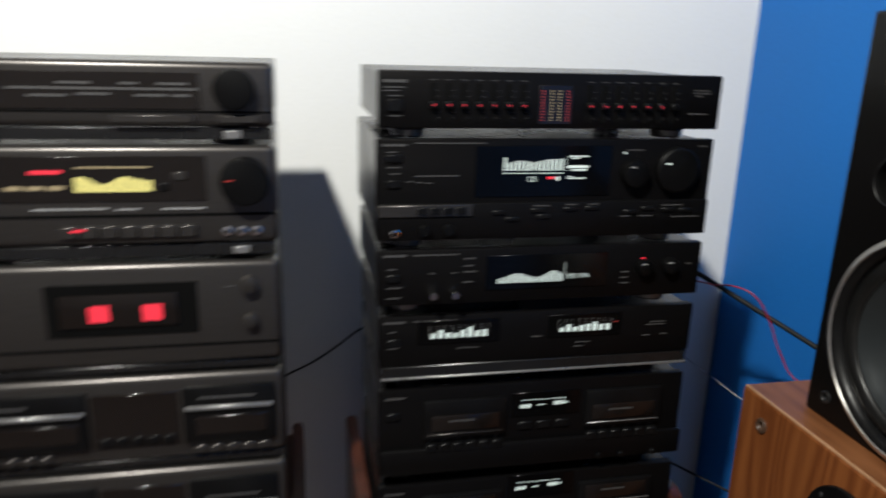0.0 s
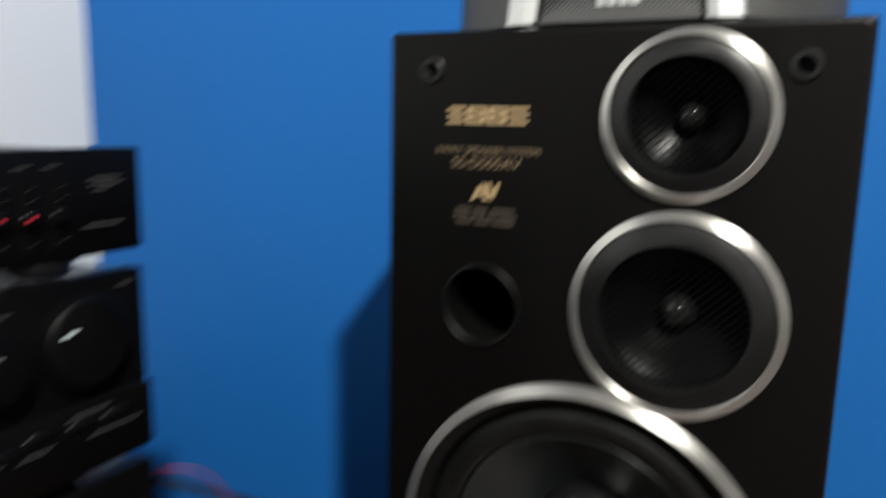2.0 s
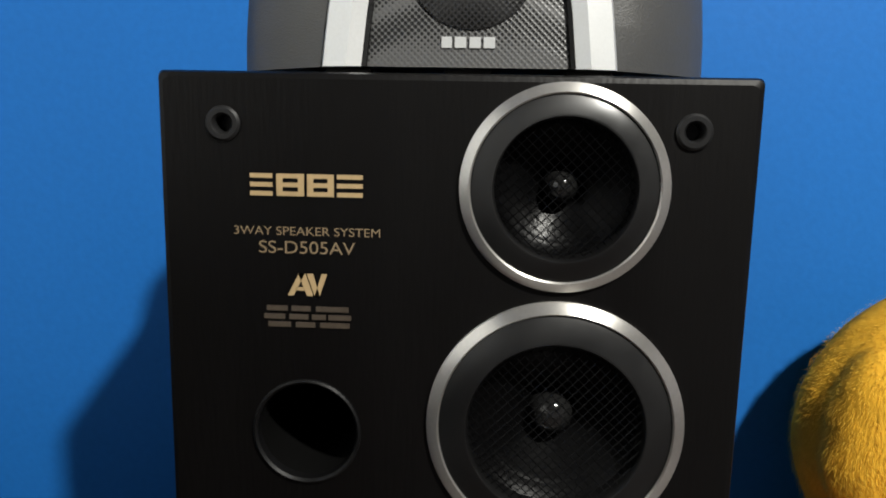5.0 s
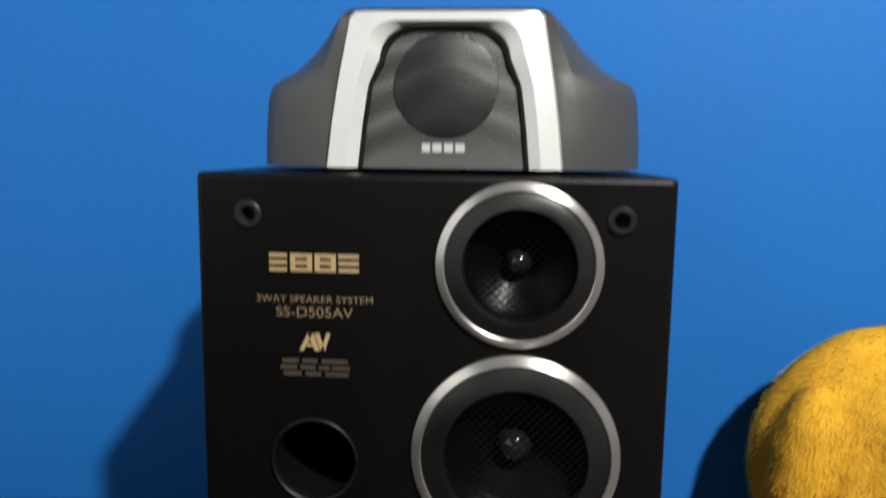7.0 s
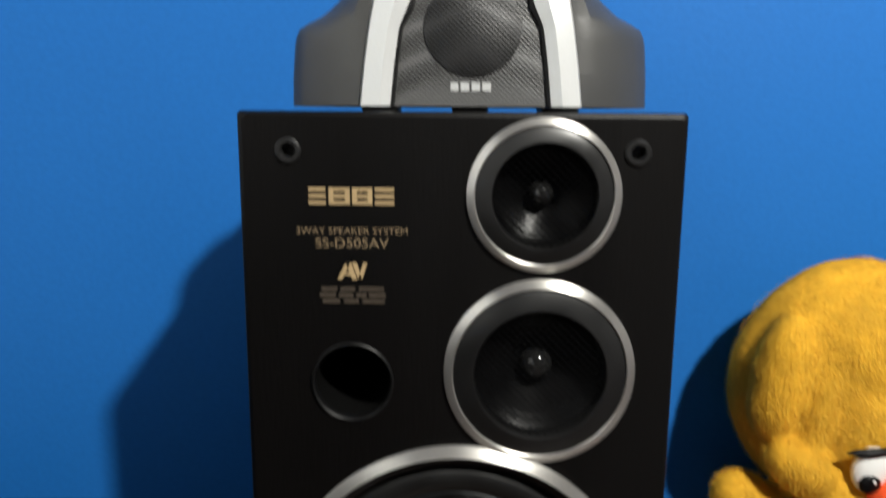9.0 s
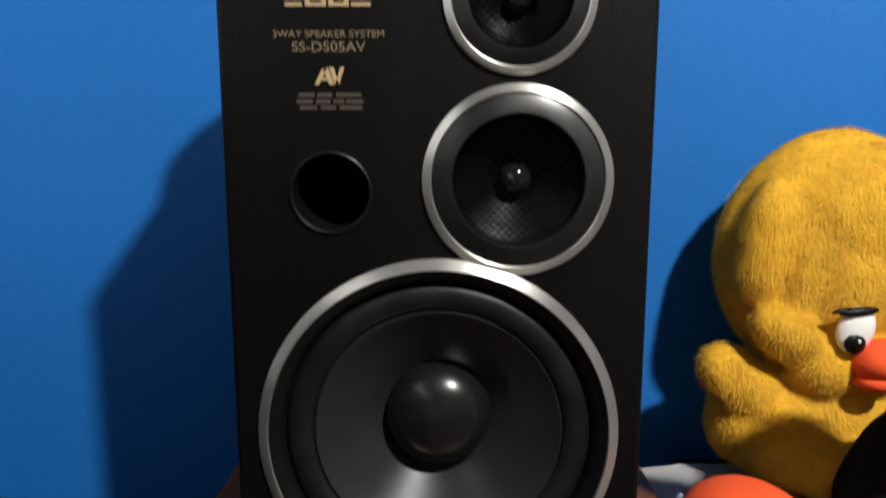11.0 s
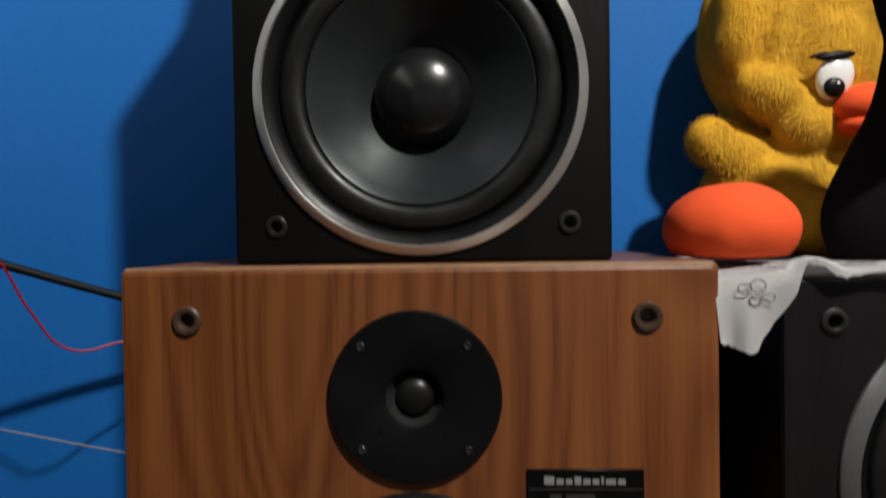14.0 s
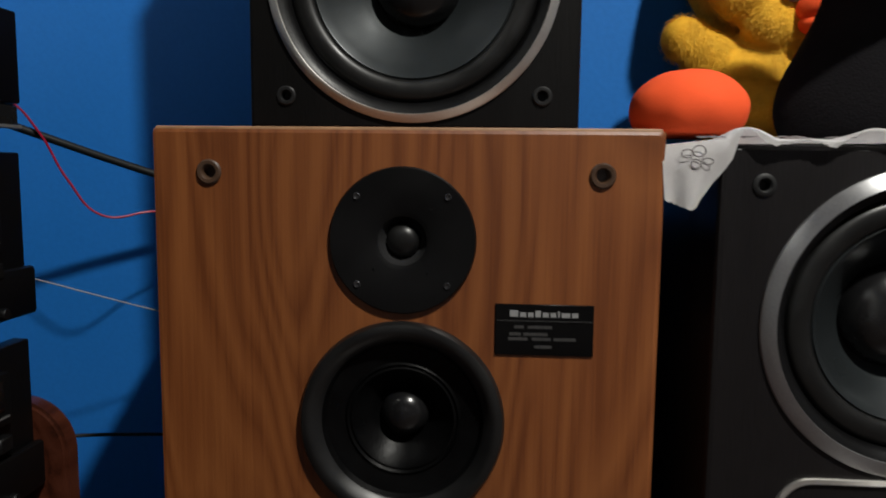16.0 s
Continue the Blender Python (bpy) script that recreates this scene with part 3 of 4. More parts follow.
def surround_speaker(m):
    """A small trapezoid speaker: silver arch, dark wings, woven grille."""
    s = thing("surround_speaker", m, "small grey speaker with silver arch on a black speaker", "speaker")
    Hh = 0.095

    def outline(wb, wt, h, knots=(), r=0.01, y=0.0, lean=0.0):
        pts = [(-wb, 0.0)]
        pts += [(-w, z) for z, w in knots]
        for k in range(7):
            a = radians(180 - 90 * k / 6)
            pts.append((-wt + r + r * math.cos(a), h - r + r * math.sin(a)))
        pts = pts + [(-x, z) for x, z in reversed(pts)]
        return [(x, y + lean * z, z) for x, z in pts]

    def resample(pts, n=64):
        seg = [(Vector(b) - Vector(a)).length for a, b in zip(pts, pts[1:])]
        tot, out = sum(seg), []
        for k in range(n):
            d, i = tot * k / (n - 1), 0
            while i < len(seg) - 1 and d > seg[i]:
                d -= seg[i]
                i += 1
            out.append(Vector(pts[i]).lerp(Vector(pts[i + 1]), min(1, d / seg[i])))
        return out

    def loft(sections, cap_last=False):
        bm = bmesh.new()
        rows = [[bm.verts.new(p) for p in sec] for sec in sections]
        for a, b in zip(rows, rows[1:]):
            for k in range(len(a) - 1):
                bm.faces.new((a[k], a[k + 1], b[k + 1], b[k]))
            bm.faces.new((a[-1], a[0], b[0], b[-1]))
        if cap_last:
            bm.faces.new(rows[-1])
        bmesh.ops.recalc_face_normals(bm, faces=bm.faces)
        return bm
    arch = lambda dx, dz, y: resample(outline(0.0725 - dx, 0.0600 - dx, Hh - dz, ((0.026, 0.0700 - dx), (0.050, 0.0668 - dx)), r=0.005 + 0.70 * max(dx, 0), y=y, lean=0.10))
    side = [(-0.1255, 0), (-0.1250, 0.020), (-0.1228, 0.046), (-0.1190, 0.054), (-0.1025, 0.0615), (-0.0880, 0.0735), (-0.0770, 0.0860), (-0.0670, 0.0940), (-0.056, 0.0972)]
    wing = lambda k, y: resample([(x * k, y, z * k) for x, z in side + [(-x, z) for x, z in reversed(side)]])
    def between(k, out, y):
        return [a.lerp(b, k) + Vector((0, y - a.lerp(b, k).y, 0)) + Vector((a.x, 0, a.z - 0.02)).normalized() * out for a, b in zip(arch(-0.001, -0.0003, 0.006), wing(1.0, 0.05))]
    part("body", loft([arch(0.001, 0.001, 0.012), arch(0.0008, 0.0006, 0.0052), arch(-0.0006, -0.0003, 0.0050), between(0.25, 0.0004, 0.0125), between(0.5, 0.0010, 0.0215), between(0.75, 0.0010, 0.0325), between(0.93, 0.0004, 0.0430), wing(1.0, 0.052), wing(1.0, 0.062), wing(0.97, 0.088), wing(0.80, 0.125)], True), GREYPL, s, "matt dark grey shell", smooth=28)
    part("silver_arch", loft([arch(0.001, 0.001, 0.018), arch(0.0, 0.0, 0.005), arch(0.0015, 0.0012, 0.001), arch(0.0135, 0.0070, -0.003), arch(0.0205, 0.0095, 0.001), arch(0.0210, 0.0100, 0.010)]), SILVERPL, s, "silver plastic arch", smooth=35)
    g = bmesh.new()
    inner = arch(0.0205, 0.0098, 0.0035)
    n = 14
    rows = [[g.verts.new((p.x * (1 - k / n), 0.0035 + 0.1 * (0.03 + (p.z - 0.03) * (1 - k / n)) - 0.0015 * (1 - (1 - k / n) ** 2), 0.03 + (p.z - 0.03) * (1 - k / n))) for p in inner] for k in range(n)]
    for a, b in zip(rows, rows[1:]):
        for k in range(len(a) - 1):
            g.faces.new((a[k], a[k + 1], b[k + 1], b[k]))
        g.faces.new((a[-1], a[0], b[0], b[-1]))
    g.faces.new(rows[-1])
    bmesh.ops.recalc_face_normals(g, faces=g.faces)
    gr = part("grille", g, CLOTHWEAVE, s, "dark woven grille", smooth=60)
    part("grille_frame", loft([arch(0.0203, 0.0096, 0.0012), arch(0.0206, 0.0099, 0.0006), arch(0.0226, 0.0118, 0.0012), arch(0.0230, 0.0122, 0.0034)]), BLACKPL, s, "thin black frame round the grille", smooth=35)
    disc = turned([(0.0315, 0.003), (0.0315, -0.0004), (0.0305, -0.0009), (0.0, -0.0028)], 0.001, 0.050, 56)
    for v in disc.verts:
        v.co.y += 0.0018 + 0.1 * v.co.z
    part("driver_ring", disc, woven("driver_dark_weave", (0.026, 0.026, 0.027), 0.0023, 0.4, 0.3), gr, "dark round driver behind the weave")
    x0 = 0.0
    part("wordmark", bars([(x0 - 0.0130, x0 - 0.0080, 0.0098, 0.0150), (x0 - 0.0066, x0 - 0.0010, 0.0098, 0.0150), (x0 + 0.0006, x0 + 0.0060, 0.0098, 0.0150), (x0 + 0.0074, x0 + 0.0130, 0.0098, 0.0150)], 0.0036, 0.0008), SILVERPL, gr, "plain silver mark")
    for x in (-0.06, 0.0, 0.06):
        part("foot_pad", boxed(x - 0.012, x + 0.012, 0.012, 0.05, -0.0035, 0.002, 0.001, 1), RUBBER, s)
    return s


SX, SY = 0.726, 0.5925
walnut_speaker(pose(0.686, 0.5955, 0.0, 0, 0, -90))
three_way_speaker(pose(SX, SY, 0.8365, 0, 0, -90))
charcoal_speaker(pose(0.696, 0.1755, 0.0, 0, 0, -90))
surround_speaker(pose(SX + 0.014, 0.5870, 0.8365 + 0.482 + 0.0035, 0, 0, -90))


# ---- hi-fi units ----
FW = 0.452


def foot(bm, x, y, z0, z1, r):
    bmesh.ops.create_cone(bm, cap_ends=True, segments=28, radius1=r * 0.92, radius2=r, depth=z1 - z0, matrix=Matrix.Translation((x, y, (z0 + z1) / 2)))
    return bm


def unit(name, x, z, h, d, label, gap, face=None, foot_ring=True, y=0.886, hole=None):
    """A rack-width unit: steel case, front panel and four feet."""
    u = thing(name, pose(x, y, z - gap), label, "hi-fi unit", "stacked hi-fi units")
    part("case", boxed(0.004, FW - 0.004, 0.011, d, gap + 0.002, gap + h - 0.003, 0.0015, 1), CASE, u, smooth=30)
    part("front_panel", boxed(0, FW, 0, 0.026 if face else 0.014, gap, gap + h, 0.0085 if face else 0.002, 4 if face else 2), face or FACE, u, smooth=30)
    for fx in (0.042, FW - 0.055):
        for fy in (0.035, d - 0.04):
            f = part("foot", foot(bmesh.new(), fx, fy, 0.0, gap + 0.003, 0.021), BLACKPL, u, smooth=30)
            if foot_ring and fy < 0.1:
                part("foot_ring", foot(bmesh.new(), fx, fy, gap * 0.15, gap * 0.72, 0.0222), SHELFGREY, f, "pale metal foot ring", smooth=30)
    return u


def knob(u, x, z, r, depth=0.016, name="knob", material=None, mark=None):
    k = part(name, turned([(r, 0.0), (r, -depth * 0.8), (r * 0.94, -depth * 0.96), (r * 0.86, -depth), (0, -depth)], x, z, 48), material or KNOB, u)
    if mark:
        a = radians(mark[0])
        cx, cz = x + r * 0.62 * math.cos(a), z + r * 0.62 * math.sin(a)
        part("pointer", bars([(cx - 0.004, cx + 0.004, cz - 0.001, cz + 0.001)], -depth - 0.0002), mark[1], k)
    return k


def button(u, x0, x1, z0, z1, proud=0.003, material=BLACKPL, name="button", label=""):
    return part(name, boxed(x0, x1, -proud, 0.001, z0, z1, min(0.0012, proud * 0.4), 1), material, u, label)


def window(u, x0, x1, z0, z1, material=WINDOW, name="display_window", label="smoked glass display window"):
    return part(name, boxed(x0, x1, -0.0012, 0.001, z0, z1, 0.0006, 1), material, u, label)


def print_line(u, x0, x1, z, h=0.0014, ink=DIMINK):
    return part("printed_line", bars([(x0, x1, z - h / 2, z + h / 2)]), ink, u)


def jack(u, x, z, r=0.005):
    return part("headphone_jack", turned([(r, 0), (r, -0.002), (r * 0.7, -0.0026), (r * 0.55, -0.001), (r * 0.5, 0.0005), (0, 0.0005)], x, z, 24), CHROME, u, "chrome headphone socket")


def columns(win, x0, x1, z, heights, material, fill=0.7, y=-0.0014, name="level_bar", label="lit spectrum bar"):
    n = len(heights)
    p = (x1 - x0) / n
    for k, h in enumerate(heights):
        part(name, bars([(x0 + p * k, x0 + p * (k + fill), z, z + h)], y), material, win, label, None)


def dots(win, x, z0, z1, n, w, material, y=-0.0014, name="led_column"):
    p = (z1 - z0) / n
    return part(name, bars([(x - w / 2, x + w / 2, z0 + p * k, z0 + p * k + p * 0.45) for k in range(n)], y), material, win)


RX = 0.194
# graphic equalizer on top of the black stack
u = unit("graphic_equalizer", RX, 1.170, 0.069, 0.27, "slim black graphic equalizer with two rows of red-tipped sliders", 0.013)
Z = 0.013 - 1.170
for x0, step in ((0.261, 0.0190), (0.463, 0.0193)):
    for k in range(7):
        x = x0 + step * k - RX
        s = part("slider_slot", boxed(x - 0.0030, x + 0.0030, -0.0006, 0.001, 1.177 + Z, 1.225 + Z, 0.0005, 1), DARK, u, "black slider slot")
        c = part("slider_cap", boxed(x - 0.0042, x + 0.0042, -0.0075, 0.0, 1.1950 + Z, 1.2030 + Z, 0.001, 1), BLACKPL, s, "black slider cap")
        if k < 6 or x0 < 0.4:
            part("slider_light", bars([(x - 0.0013, x + 0.0013, 1.1980 + Z, 1.2002 + Z)], -0.0075), SLIDERRED, c, "tiny red light")
        print_line(u, x - 0.0040, x + 0.0045, 1.2285 + Z, 0.0010)
        for zz in (1.183, 1.190, 1.209, 1.216):
            print_line(u, x + 0.0045, x + 0.0075, zz + Z, 0.0006)
w = window(u, 0.396 - RX, 0.439 - RX, 1.176 + Z, 1.224 + Z, BROWNWIN)
for x, mtl in ((0.4005, DIMRED), (0.4120, DIMYEL), (0.4225, DIMYEL), (0.4340, DIMRED)):
    dots(w, x - RX, 1.180 + Z, 1.220 + Z, 11, 0.0028, mtl)
button(u, 0.205 - RX, 0.224 - RX, 1.190 + Z, 1.205 + Z, label="square black power button")
part("wordmark", bars([(0.199 - RX, 0.229 - RX, 1.2245 + Z, 1.2280 + Z)]), DIMINK, u, "plain grey mark")
for z, a, b in ((1.219, 0.199, 0.226), (1.215, 0.199, 0.220), (1.209, 0.206, 0.222), (1.185, 0.207, 0.223)):
    print_line(u, a - RX, b - RX, z + Z)
for z, a, b in ((1.2200, 0.606, 0.628), (1.2165, 0.606, 0.630), (1.2130, 0.609, 0.620), (1.1900, 0.600, 0.628)):
    print_line(u, a - RX, b - RX, z + Z, 0.0016)

# control amplifier with the large display
u = unit("control_amplifier", RX - 0.002, 1.028, 0.129, 0.30, "black amplifier with lit spectrum display and round volume knob", 0.013)
Z, X = 0.013 - 1.028, 0.192
w = window(u, 0.317 - X, 0.500 - X, 1.083 + Z, 1.149 + Z)
hts = [0.0170] + [0.0105, 0.0108, 0.0128, 0.0128, 0.0128, 0.0112, 0.0104, 0.0118, 0.0128, 0.0135, 0.0145, 0.0150, 0.0144, 0.0150]
columns(w, 0.354 - X, 0.436 - X, 1.1170 + Z, hts, WHITEGLOW, 0.52)
columns(w, 0.354 - X, 0.436 - X, 1.1130 + Z, [0.0014] * 15, WHITEGLOW, 0.6, name="lit_dot", label="lit dot")
part("display_text", letters("CD", 0.392 - X, 1.1060 + Z, 0.012, -0.0016, 0.0065), WHITEGLOW, w, "lit letters")
part("red_sign", bars([(0.413 - X, 0.422 - X, 1.1060 + Z, 1.1090 + Z)], -0.0014), REDGLOW, w, "small red lit sign")
for a, b, c, d in ((0.440, 0.468, 1.1345, 1.1360), (0.443, 0.456, 1.1322, 1.1334), (0.440, 0.468, 1.1200, 1.1235), (0.445, 0.466, 1.1165, 1.1185), (0.440, 0.464, 1.1060, 1.1075), (0.440, 0.448, 1.1085, 1.1095), (0.424, 0.429, 1.1040, 1.1090)):
    part("lit_line", bars([(a - X, b - X, c + Z, d + Z)], -0.0014), WHITEGLOW, w)
dots(w, 0.4375 - X, 1.117 + Z, 1.135 + Z, 8, 0.0012, WHITEGLOW)
for z in (1.139, 1.131):
    print_line(w, 0.327 - X, 0.334 - X, z + Z)
knob(u, 0.532 - X, 1.113 + Z, 0.0185, 0.014, "selector_knob", mark=(125, GREYINK))
knob(u, 0.592 - X, 1.117 + Z, 0.030, 0.012, "volume_knob", mark=(150, WHITEGLOW))
part("pilot_light", turned([(0.0016, 0), (0.0014, -0.0012), (0, -0.0014)], 0.518 - X, 1.139 + Z, 12), WHITEGLOW, u, "small white pilot light")
part("wordmark", bars([(0.199 - X, 0.229 - X, 1.1480 + Z, 1.1510 + Z)]), DIMINK, u, "plain grey mark")
for z, a, b in ((1.1520, 0.240, 0.330), (1.1410, 0.205, 0.218), (1.1220, 0.205, 0.222), (1.1140, 0.208, 0.222), (1.1430, 0.520, 0.545), (1.1480, 0.622, 0.634), (1.1110, 0.240, 0.296), (1.1040, 0.230, 0.238), (1.1030, 0.243, 0.250), (1.1020, 0.254, 0.262)):
    print_line(u, a - X, b - X, z + Z)
button(u, 0.203 - X, 0.224 - X, 1.128 + Z, 1.138 + Z)
button(u, 0.205 - X, 0.222 - X, 1.096 + Z, 1.106 + Z)
part("lower_panel", boxed(0.001, FW - 0.001, -0.006, 0.001, 1.029 + Z, 1.0765 + Z, 0.002, 2), FACE, u, "stepped lower panel", smooth=30)
st = part("button_strip", boxed(0.001, 0.314 - X, -0.0085, -0.005, 1.0600 + Z, 1.0755 + Z, 0.001, 1), GREYFACE, u, "grey button strip")
for k in range(4):
    part("button", boxed(0.243 - X + 0.0165 * k, 0.256 - X + 0.0165 * k, -0.0110, -0.008, 1.0635 + Z, 1.0725 + Z, 0.0008, 1), BLACKPL, st)
jack(u, 0.215 - X, 1.0390 + Z, 0.0055).location.y = -0.006
for x in (0.252, 0.283):
    knob(u, x - X, 1.0430 + Z, 0.0075, 0.014, "tone_knob")
for x, z in ((0.340, 1.064), (0.358, 1.055), (0.392, 1.066), (0.400, 1.058), (0.436, 1.067), (0.466, 1.068), (0.520, 1.062), (0.545, 1.066), (0.575, 1.064), (0.600, 1.063)):
    b = button(u, x - X, x - X + 0.018, z + Z - 0.003, z + Z + 0.003, 0.0085)
for x, z, l in ((0.395, 1.072, 0.022), (0.438, 1.073, 0.016), (0.470, 1.073, 0.014), (0.516, 1.056, 0.014), (0.542, 1.056, 0.020), (0.590, 1.054, 0.040), (0.575, 1.070, 0.030)):
    part("printed_line", bars([(x - X, x - X + l, z + Z - 0.0007, z + Z + 0.0007)], -0.0064), DIMINK, u)

# processor with the EQ ON display
u = unit("sound_processor", RX, 0.940, 0.075, 0.29, "black sound processor with white spectrum display and two small knobs", 0.013)
Z = 0.013 - 0.940
w = window(u, 0.337 - RX, 0.507 - RX, 0.957 + Z, 1.005 + Z)
columns(w, 0.353 - RX, 0.445 - RX, 0.9665 + Z, [0.005 + 0.008 * math.exp(-((k - 6.5) / 4.5) ** 2) + 0.0105 * math.exp(-((k - 19) / 3.6) ** 2) for k in range(23)], WHITEGLOW, 0.52)
dots(w, 0.4465 - RX, 0.968 + Z, 0.994 + Z, 9, 0.001, WHITEGLOW)
part("display_text", letters("EQ ON", 0.4655 - RX, 0.9730 + Z, 0.030, -0.0016, 0.0066), WHITEGLOW, w, "lit letters")
for x in (0.265, 0.294):
    k = knob(u, x - RX, 0.956 + Z, 0.0052, 0.016, "level_knob", CHROME)
    print_line(u, x - RX - 0.004, x - RX + 0.004, 0.983 + Z)
part("red_light", bars([(0.556 - RX, 0.562 - RX, 0.9940 + Z, 0.9955 + Z)]), REDGLOW, u, "tiny red light")
for x, z, r in ((0.560, 0.983, 0.011), (0.598, 0.984, 0.011)):
    knob(u, x - RX, z + Z, r, 0.012, "tone_knob", mark=(120, GREYINK))
button(u, 0.205 - RX, 0.222 - RX, 0.973 + Z, 0.983 + Z)
part("wordmark", bars([(0.201 - RX, 0.231 - RX, 1.0065 + Z, 1.0095 + Z)]), DIMINK, u, "plain grey mark")
for z, a, b in ((1.008, 0.240, 0.300), (0.990, 0.206, 0.218), (0.965, 0.206, 0.226), (0.951, 0.206, 0.224), (1.002, 0.306, 0.322), (0.992, 0.306, 0.320), (0.984, 0.306, 0.324), (0.970, 0.306, 0.320), (0.960, 0.528, 0.540), (0.968, 0.528, 0.538), (0.976, 0.528, 0.540), (0.985, 0.625, 0.632)):
    print_line(u, a - RX, b - RX, z + Z, 0.0018)

# equalizer with two displays
u = unit("spectrum_equalizer", RX + 0.003, 0.850, 0.071, 0.29, "black equalizer with two lit white bar displays", 0.0355, foot_ring=False, y=0.894)
Z = 0.0355 - 0.850
part("base_plate", boxed(0.002, FW - 0.002, 0.001, 0.27, 0.0165, 0.0350, 0.002, 1), CASE, u, "black base plate")
lv = ([0.007, 0.0115, 0.0075, 0.0065, 0.0105, 0.0145, 0.0085, 0.0095], [0.006, 0.0105, 0.0065, 0.0085, 0.0100, 0.0125, 0.0085, 0.0090])
for x0, x1, hs in ((0.264, 0.345, lv[0]), (0.446, 0.523, lv[1])):
    w = window(u, x0 - 0.018 - RX, x1 + 0.014 - RX, 0.880 + Z, 0.914 + Z)
    columns(w, x0 - RX, x1 - RX, 0.8890 + Z, hs, WHITEGLOW, 0.6)
    for k in range(9):
        dots(w, x0 - RX - 0.0018 + (x1 - x0) / 8 * k, 0.889 + Z, 0.909 + Z, 6, 0.0009, GREYINK)
part("red_sign", bars([(0.526 - RX, 0.531 - RX, 0.9000 + Z, 0.9012 + Z)], -0.0014), DIMRED, u)
button(u, 0.205 - RX, 0.222 - RX, 0.880 + Z, 0.890 + Z)
part("wordmark", bars([(0.200 - RX, 0.229 - RX, 0.9120 + Z, 0.9150 + Z)]), DIMINK, u, "plain grey mark")
for z, a, b in ((0.914, 0.240, 0.300), (0.900, 0.206, 0.216), (0.877, 0.206, 0.220), (0.873, 0.300, 0.330), (0.872, 0.470, 0.492), (0.866, 0.468, 0.482), (0.884, 0.405, 0.420), (0.893, 0.575, 0.605), (0.897, 0.580, 0.604), (0.878, 0.598, 0.610), (0.877, 0.572, 0.582)):
    print_line(u, a - RX, b - RX, z + Z, 0.0015)
part("silver_edge", boxed(0.002, FW - 0.002, -0.0015, 0.002, 0.8305 + Z, 0.8335 + Z, 0.0006, 1), SHELFGREY, u, "thin pale metal edge strip")


def cassette_deck(x, z, h, label, lit, gap, dz=0.0):
    """A double deck: two doors, tape windows, keys and a centre display."""
    g = gap
    u = unit("cassette_deck", x, z, h, 0.29, label, gap, foot_ring=False, y=0.898)
    part("lower_panel", boxed(0.001, FW + 0.003, -0.007, 0.001, g + 0.001, g + 0.040, 0.003, 2), FACE, u, "stepped lower panel", smooth=30)
    for a, b in ((0.062, 0.180), (0.300, 0.418)):
        dr = part("tape_door", boxed(a, b, -0.006, 0.001, g + 0.034 + dz, g + h - 0.018, 0.002, 2), BLACKPL, u, "black cassette door", smooth=30)
        part("tape_window", boxed(a + 0.010, b - 0.010, -0.0072, -0.005, g + 0.046 + dz, g + 0.070 + dz, 0.0015, 2), BROWNWIN, dr, "smoked tape window")
        part("door_mark", bars([(a + 0.035, a + 0.072, g + 0.060 + dz, g + 0.0625 + dz)], -0.0074), DIMINK, dr)
        part("door_edge", boxed(a + 0.004, b - 0.004, -0.0068, -0.005, g + 0.040 + dz, g + 0.0415 + dz, 0.0004, 1), SHELFGREY if a > 0.2 else GREYFACE, dr)
        for k in range(6):
            button(u, a + 0.004 + 0.019 * k, a + 0.019 + 0.019 * k, g + 0.014 + dz, g + 0.026 + dz, 0.0085)
            print_line(u, a + 0.008 + 0.019 * k, a + 0.013 + 0.019 * k, g + 0.0295 + dz)
    w = window(u, 0.188, 0.292, g + 0.056 + dz, g + 0.094 + dz)
    part("counter", bars([(0.202, 0.206, g + 0.070 + dz, g + 0.0755 + dz), (0.2075, 0.2115, g + 0.070 + dz, g + 0.0755 + dz), (0.213, 0.217, g + 0.070 + dz, g + 0.0755 + dz), (0.228, 0.238, g + 0.073 + dz, g + 0.0745 + dz), (0.252, 0.256, g + 0.0725 + dz, g + 0.078 + dz), (0.2575, 0.2615, g + 0.0725 + dz, g + 0.078 + dz), (0.263, 0.267, g + 0.0725 + dz, g + 0.078 + dz), (0.269, 0.273, g + 0.074 + dz, g + 0.076 + dz)], -0.0014), lit, w, "lit counter digits")
    part("level_dots", bars([(0.204 + 0.0062 * k, 0.2066 + 0.0062 * k, g + 0.0815 + dz, g + 0.0832 + dz) for k in range(11)], -0.0014), lit, w, "row of lit level dots")
    for x0 in (0.200, 0.228, 0.256):
        button(u, x0, x0 + 0.020, g + 0.036 + dz, g + 0.048 + dz, 0.003)
    jack(u, 0.024, g + 0.022, 0.0045)
    button(u, 0.010, 0.028, g + h - 0.045, g + h - 0.034)
    print_line(u, 0.008, 0.036, g + h - 0.012, 0.003)
    for q in (0.310, 0.345, 0.395):
        knob(u, q + 0.015, g + 0.008, 0.0045, 0.012, "level_knob", BLACKPL)
    return u


cassette_deck(RX + 0.004, 0.682, 0.1305, "black double cassette deck with dim smoked tape windows", WHITEGLOW, 0.020, 0.021)
cassette_deck(RX + 0.004, 0.536, 0.126, "black double cassette deck with bright white counter display", WHITEGLOW, 0.016, 0.033)

